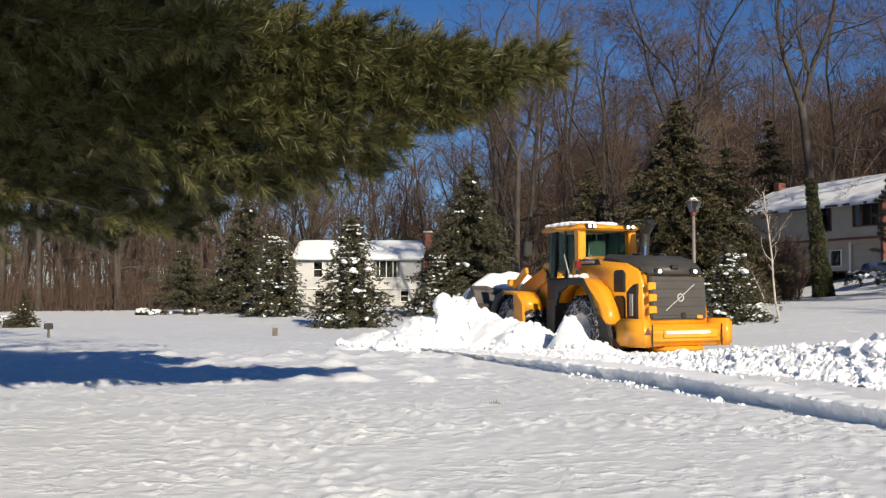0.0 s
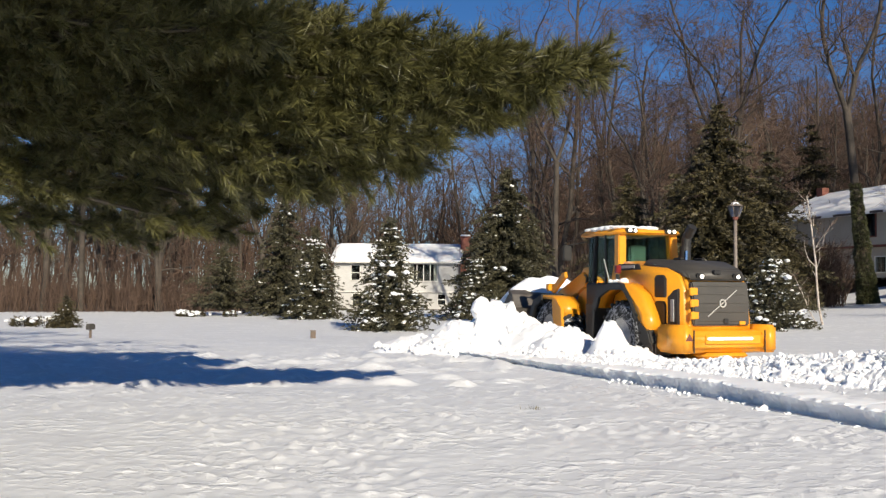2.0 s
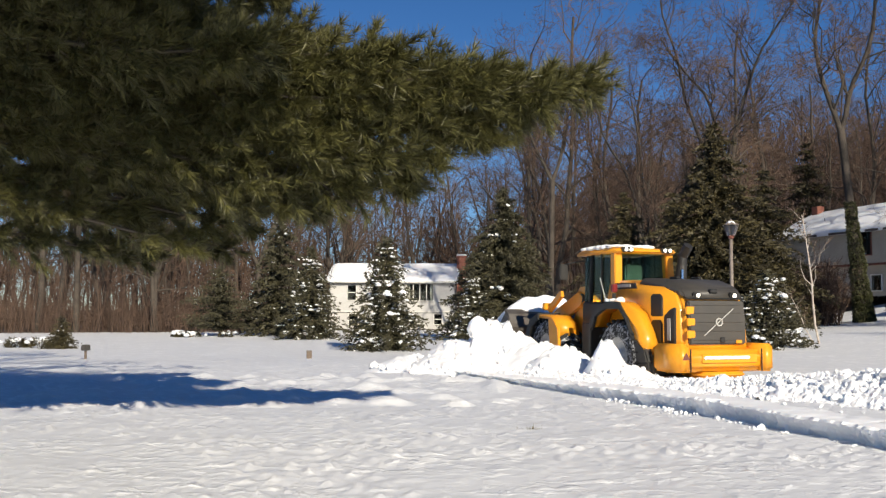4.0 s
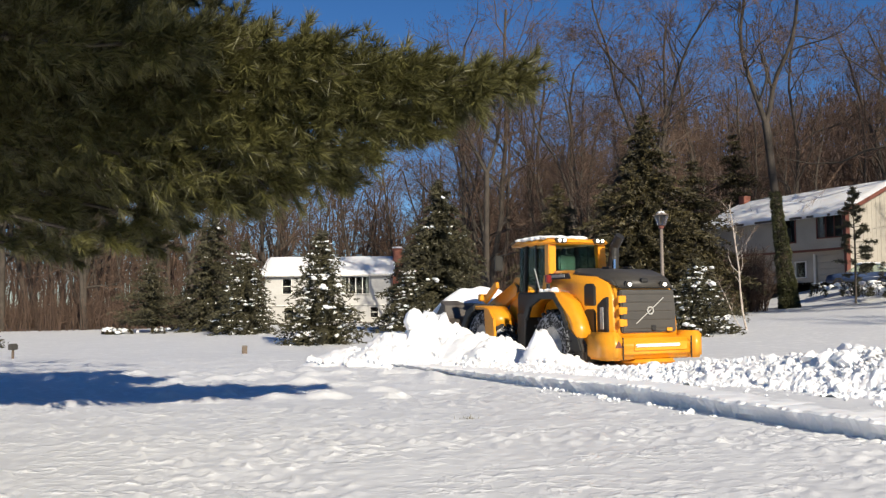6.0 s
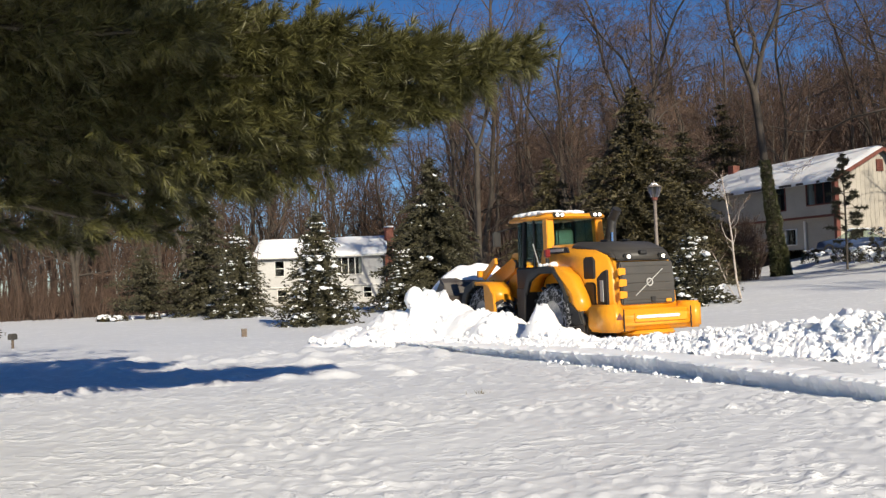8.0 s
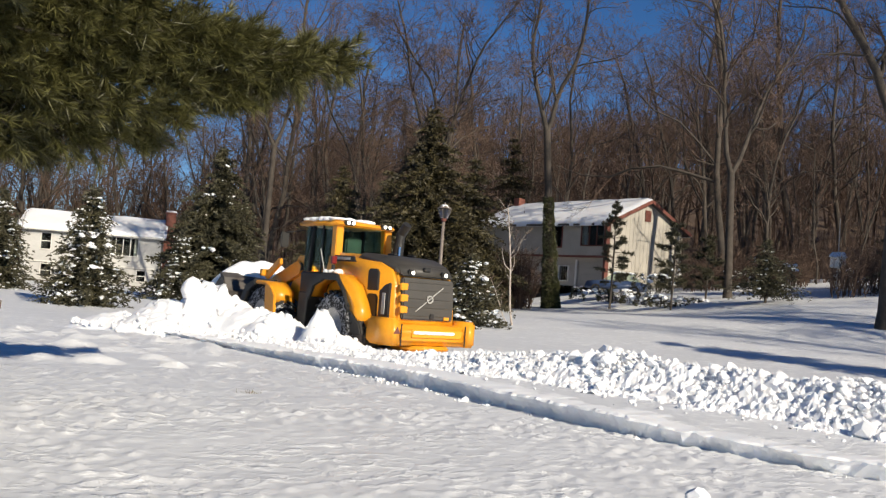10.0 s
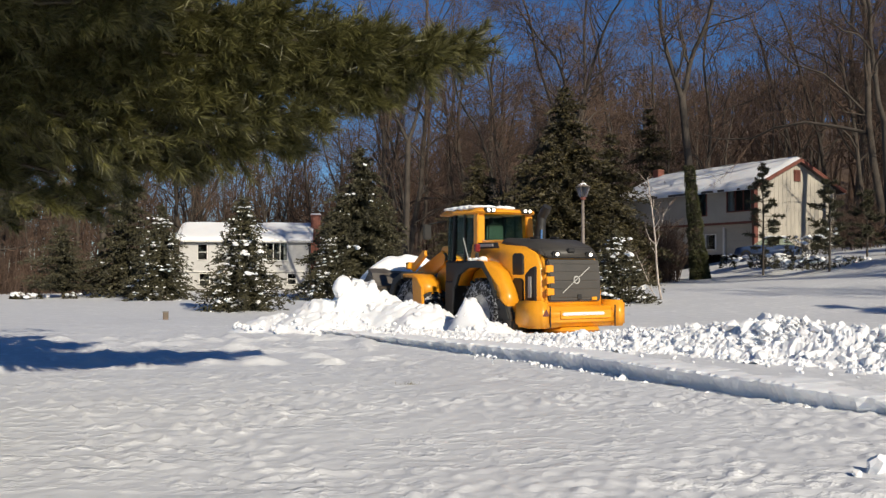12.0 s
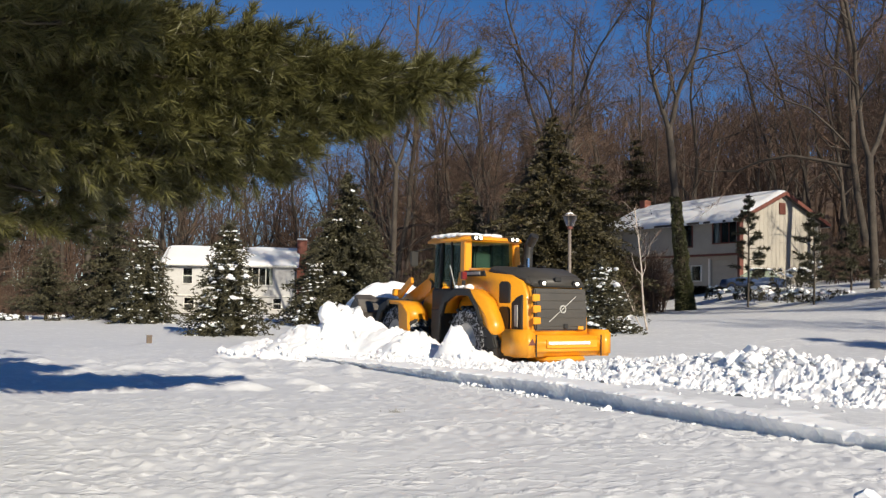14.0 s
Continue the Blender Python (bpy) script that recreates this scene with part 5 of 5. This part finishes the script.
    tagged(pydata("mudguard_snow", sv, sf, "snow_soft", ld, "snow on the mudguard", True), kind="stuff")
    # --- exhaust and air intake
    ex = rod((-1.4, -0.72, 2.55), (-1.42, -0.76, 3.1), 0.17, 0.13, 16)
    rod((-1.42, -0.76, 3.05), (-1.45, -0.78, 3.4), 0.125, 0.12, 16, ex)
    rod((-1.44, -0.78, 3.33), (-1.66, -0.8, 3.6), 0.12, 0.12, 16, ex)
    part("exhaust_stack", ex, "black", ld, "dark curved exhaust stack")
    part("chrome_sleeve", rod((-1.58, -0.66, 2.7), (-1.56, -0.68, 3.0), 0.035, sides=10), "chrome", ld)
    # --- front frame, lift arms, bucket
    part("front_frame", side_shape([(0.5, 0.7), (0.5, 1.5), (0.9, 2.3), (1.35, 2.5), (1.7, 2.3), (2.1, 1.5), (2.6, 1.0), (2.5, 0.6)], -0.42, 0.42, 0.05, 2), "yellow", ld, "yellow front frame")
    part("arm_tower", side_shape([(0.72, 1.3), (0.72, 2.35), (0.95, 2.62), (1.3, 2.62), (1.5, 2.3), (1.55, 1.3)], 0.5, 0.62, 0.03, 2), "yellow", ld)
    part("pivot_pin", rod((1.12, 0.45, 2.3), (1.12, 0.68, 2.3), 0.13, sides=18), "grey_paint", ld)
    for s in (1, -1):
        part("lift_arm", side_shape([(1.0, 2.35), (1.2, 2.5), (2.5, 2.0), (3.6, 1.35), (3.75, 1.1), (3.55, 1.0), (2.4, 1.55), (1.05, 2.1)], 0.62 * s - 0.07, 0.62 * s + 0.07, 0.03, 2), "yellow", ld)
        part("lift_ram", rod((0.9, 0.66 * s, 1.2), (2.4, 0.66 * s, 1.7), 0.08, sides=12), "steel", ld)
        arch_o = [(1.0, 1.3), (1.1, 1.62), (1.45, 1.83), (2.2, 1.86), (2.65, 1.66), (2.9, 1.2)]
        arch_i = [(2.8, 1.18), (2.56, 1.58), (2.15, 1.76), (1.5, 1.74), (1.18, 1.56), (1.1, 1.3)]
        y0, y1 = (0.78, 1.42) if s > 0 else (-1.42, -0.78)
        mg = part("front_mudguard", side_shape(arch_o + arch_i, y0, y1, 0.02, 2), "yellow", ld, "yellow front mudguard", True)
        part("lip", side_shape([(2.1, 1.9), (2.62, 1.72), (2.95, 1.2), (2.75, 1.1), (2.48, 1.52), (2.1, 1.72)], y0 - 0.03, y1 + 0.04, 0.02), "black", mg, "black rubber mudguard edge")
        part("side_flap", side_shape([(0.95, 0.95), (1.0, 1.5), (1.25, 1.74), (1.55, 1.84), (1.5, 1.2), (1.3, 0.8)], y1 - 0.05 if s > 0 else y0 - 0.03, y1 + 0.03 if s > 0 else y0 + 0.05, 0.02), "yellow", mg)
        part("light_bracket", side_shape([(2.3, 1.9), (1.6, 2.35), (1.62, 2.5), (1.75, 2.5), (2.5, 2.0)], 0.95 * s - 0.05, 0.95 * s + 0.05, 0.02), "yellow", ld)
        part("front_lamp", box((0.16, 0.26, 0.2), (2.45, 0.98 * s, 2.08), 0.03), "yellow", ld)
    part("hydraulic_hoses", rod((0.62, 0.5, 0.8), (0.75, 0.6, 1.6), 0.05, sides=8, bm=rod((0.5, 0.62, 0.8), (0.62, 0.55, 1.7), 0.04, sides=8)), "black", ld)
    part("tilt_ram", rod((1.3, 0, 2.4), (3.0, 0, 2.0), 0.1, sides=14), "steel", ld)
    # bucket: curved back, open to the front, cheeks
    bx, bz = 3.75, 0.75
    prof = [(bx + 1.55, bz + 0.05), (bx + 0.9, bz - 0.02), (bx + 0.3, bz + 0.1), (bx + 0.02, bz + 0.5), (bx - 0.05, bz + 0.75), (bx + 0.1, bz + 1.0), (bx + 0.35, bz + 1.12)]
    inner = [(x + 0.05, z + 0.02 + 0.02 * i) for i, (x, z) in enumerate(prof)]
    bk = part("bucket", side_shape(prof + inner[::-1], -1.5, 1.5, 0.008, 1), "steel", ld, "worn steel bucket heaped with snow")
    for s in (1, -1):
        part("cheek", side_shape(prof, 1.5 * s - 0.025, 1.5 * s + 0.025, 0.008, 1), "steel", bk)
    rng = np.random.default_rng(12)
    v, f, n = [], [], 40
    for i in range(n):
        for j in range(n):
            x, y = bx + 0.05 + 1.7 * i / (n - 1), -1.55 + 3.1 * j / (n - 1)
            e = math.sin(math.pi * i / (n - 1)) * math.sin(math.pi * min(1, max(0, j / (n - 1)))) ** 0.5
            v.append((x, y, bz + 0.9 + 1.0 * e - 0.45 * (i / (n - 1)) + 0.18 * hash_noise(x * 2.2, y * 2.2, 3) * e))
    for i in range(n - 1):
        for j in range(n - 1):
            p = i * n + j
            f.append((p, p + n, p + n + 1, p + 1))
    pydata("snow_load", v, f, "snow_soft", bk, "heaped white snow", True)
    return tagged(ld, "large yellow wheel loader with dark grey grille, working in deep snow", "wheel loader")


ld = wheel_loader()
LOADER_AT, LOADER_HEADING = (3.86, 25.2, -0.35), 114.0
ld.matrix_world = Matrix.Translation(LOADER_AT) @ Matrix.Rotation(radians(LOADER_HEADING), 4, "Z")


# ---- small things of the yards ----
def street_lamp():
    lamp = empty("street_lamp")
    part("post", rod((0, 0, -0.3), (0, 0, 4.0), 0.085, 0.06, 16), "lamp_post", lamp, shaded=True)
    part("collar", rod((0, 0, 3.9), (0, 0, 4.02), 0.1, 0.12, 16), "trim_red", lamp)
    hd = part("lantern", rod((0, 0, 4.02), (0, 0, 4.42), 0.15, 0.29, 6), "frosted", lamp, "pale lantern glass")
    for i in range(6):
        a = math.pi / 3 * i
        part("glazing_bar", rod((0.15 * math.cos(a), 0.15 * math.sin(a), 4.02), (0.3 * math.cos(a), 0.3 * math.sin(a), 4.43), 0.012, sides=6), "lamp_post", hd)
    part("cap", rod((0, 0, 4.42), (0, 0, 4.56), 0.31, 0.1, 6), "lamp_post", hd)
    part("finial", rod((0, 0, 4.56), (0, 0, 4.68), 0.06, 0.015, 8), "lamp_post", hd)
    part("cap_snow", rod((0, 0, 4.44), (0, 0, 4.57), 0.24, 0.1, 10), "snow_soft", hd)
    return tagged(lamp, "old-fashioned street lamp with a glass lantern on a slim post", "street lamp")


put(street_lamp(), 38, 14.44, 0.5)


def mailbox(tall=0.42):
    mb = empty("mailbox")
    part("post", box((0.1, 0.1, tall + 0.4), (0, 0, tall / 2 - 0.2), 0.01), "wood", mb)
    bm = side_shape([(-0.25, 0), (0.25, 0), (0.25, 0.2), (0.17, 0.3), (-0.17, 0.3), (-0.25, 0.2)], -0.11, 0.11, 0.02, 2)
    bx = part("body", bm, "grey_paint", mb, "dark metal box")
    bx.location = (0, 0, tall)
    return tagged(mb, "dark metal mailbox on a wooden post in the snow", "mailbox")


put(mailbox(), 35.5, -21.95, None, 75, 0.68)


def utility_post():
    ob = empty("utility_box")
    part("body", box((0.24, 0.2, 0.5), (0, 0, 0.1), 0.03, seg=2), "wood", ob)
    part("lid", box((0.27, 0.23, 0.06), (0, 0, 0.36), 0.015), "lamp_post", ob)
    return tagged(ob, "small brown box standing out of the snow", "box")


put(utility_post(), 34.5, -9.75, None, 15, 0.75)


def bird_house():
    ob = empty("bird_house")
    part("pole", rod((0, 0, -0.5), (0, 0, 4.6), 0.03, 0.02, 8), "decal", ob)
    bd = part("body", box((0.75, 0.6, 0.65), (0, 0, 1.9), 0.02), "trim_white", ob)
    part("roof", side_shape([(-0.5, 2.22), (0, 2.55), (0.5, 2.22)], -0.4, 0.4, 0.02), "snow_soft", ob)
    # flat black discs paint the shade of the entrance holes
    for x in (-0.2, 0.2):
        for z in (1.75, 2.02):
            part("entrance", rod((x, -0.31, z), (x, -0.29, z), 0.06, sides=12), "dark", bd)
    return tagged(ob, "white bird house on a tall thin pole", "bird house")


put(bird_house(), 62, 36.85, None, 20)


def parked_car():
    car = empty("parked_car")
    part("body", side_shape([(-2.2, 0.3), (-2.2, 0.85), (-1.5, 0.98), (0.9, 0.98), (2.1, 0.82), (2.25, 0.4), (2.2, 0.3)], -0.88, 0.88, 0.07, 2), "car_blue", car, shaded=True)
    part("cabin", side_shape([(-1.8, 0.95), (-1.2, 1.45), (0.2, 1.48), (1.0, 0.97)], -0.75, 0.75, 0.06, 2), "glass_tint", car)
    part("roof", box((1.5, 1.4, 0.06), (-0.5, 0, 1.48), 0.03), "car_blue", car)
    part("snow_cover", side_shape([(-1.7, 1.3), (-1.2, 1.62), (0.1, 1.65), (0.5, 1.5), (-0.2, 1.5), (-1.2, 1.48)], -0.7, 0.7, 0.06, 2), "snow_soft", car, "snow lying on the roof", True)
    for x in (-1.35, 1.4):
        for y in (-0.8, 0.8):
            v, f = ring_profile([(0.2, -0.1), (0.32, -0.1), (0.33, 0.1), (0.2, 0.1), (0.2, -0.1)], 20)
            w = pydata("wheel", v, f, "rubber", car)
            w.location = (x, y, 0.32)
    return tagged(car, "blue parked car half covered in snow on the driveway", "car")


put(parked_car(), 70, 25.0, 2.35, 150)


def snowy_shrubs(seed, n, spread, label, mat="needle_dark"):
    """Low bushes bowed under snow."""
    rng = random.Random(seed)
    sh = empty("shrub")
    v, f, fl = [], [], []
    for _ in range(n):
        cx, cy = rng.gauss(0, spread[0]), rng.gauss(0, spread[1])
        for _ in range(170):
            a, z = rng.uniform(0, 6.28), rng.uniform(0, 0.9)
            r = 0.5 * math.sqrt(1 - (z / 1.0) ** 2)
            d = Vector((math.cos(a), math.sin(a), rng.gauss(0.5, 0.5))).normalized()
            spray(v, f, rng, Vector((cx + r * math.cos(a) * 0.8, cy + r * math.sin(a) * 0.8, z * spread[2])), d, rng.uniform(0.15, 0.3), 0.03)
        for _ in range(7):
            fl.append((cx + rng.gauss(0, 0.3), cy + rng.gauss(0, 0.3), spread[2] * rng.uniform(0.5, 1.0), rng.uniform(0.1, 0.26), 0.6))
    pydata("foliage", v, f, mat, sh)
    sv, sf = lumps(fl, np.random.default_rng(seed), 0.2, small=True)
    tagged(pydata("snow_load", sv, sf, "snow_soft", sh, "caps of snow"), kind="stuff")
    return tagged(sh, label, "shrub")


put(snowy_shrubs(1, 7, (1.6, 0.7, 0.9), "low shrubs capped with snow before the beige house"), 62, 24.4, 1.7)
put(snowy_shrubs(2, 5, (1.2, 0.6, 0.8), "low shrubs capped with snow under the young pines"), 59, 27.0, 1.6)
put(snowy_shrubs(3, 4, (0.8, 0.5, 1.3), "dark rounded shrub at the beige house's corner", "needle_dark"), 66, 27.3, 2.6)
put(snowy_shrubs(4, 5, (1.3, 0.4, 0.5), "low brown shrubs with snow at the woods' edge", "needle_brown"), 68, -16.3, -0.4)
put(snowy_shrubs(5, 4, (1.0, 0.4, 0.5), "low brown shrubs with snow on the lawn", "needle_brown"), 52, -24.0, -0.35)
put(snowy_shrubs(6, 8, (2.0, 0.8, 1.5), "bushes bowed under snow beyond the drive"), 74, 30.6)
put(snowy_shrubs(7, 8, (3.0, 1.0, 1.2), "snowy thicket behind the bird house"), 66, 38.5)


def grass_tuft():
    rng = random.Random(2)
    v, f = [], []
    for _ in range(40):
        p = Vector((rng.gauss(0, 0.05), rng.gauss(0, 0.03), 0))
        spray(v, f, rng, p, Vector((rng.gauss(0, 0.5), rng.gauss(0, 0.3), 1)).normalized(), rng.uniform(0.05, 0.12), 0.004)
    return tagged(pydata("grass_tuft", v, f, "grass"), "small dry grass tuft poking out of the snow", "grass")


put(grass_tuft(), 12.7, 3.05, 0.02)
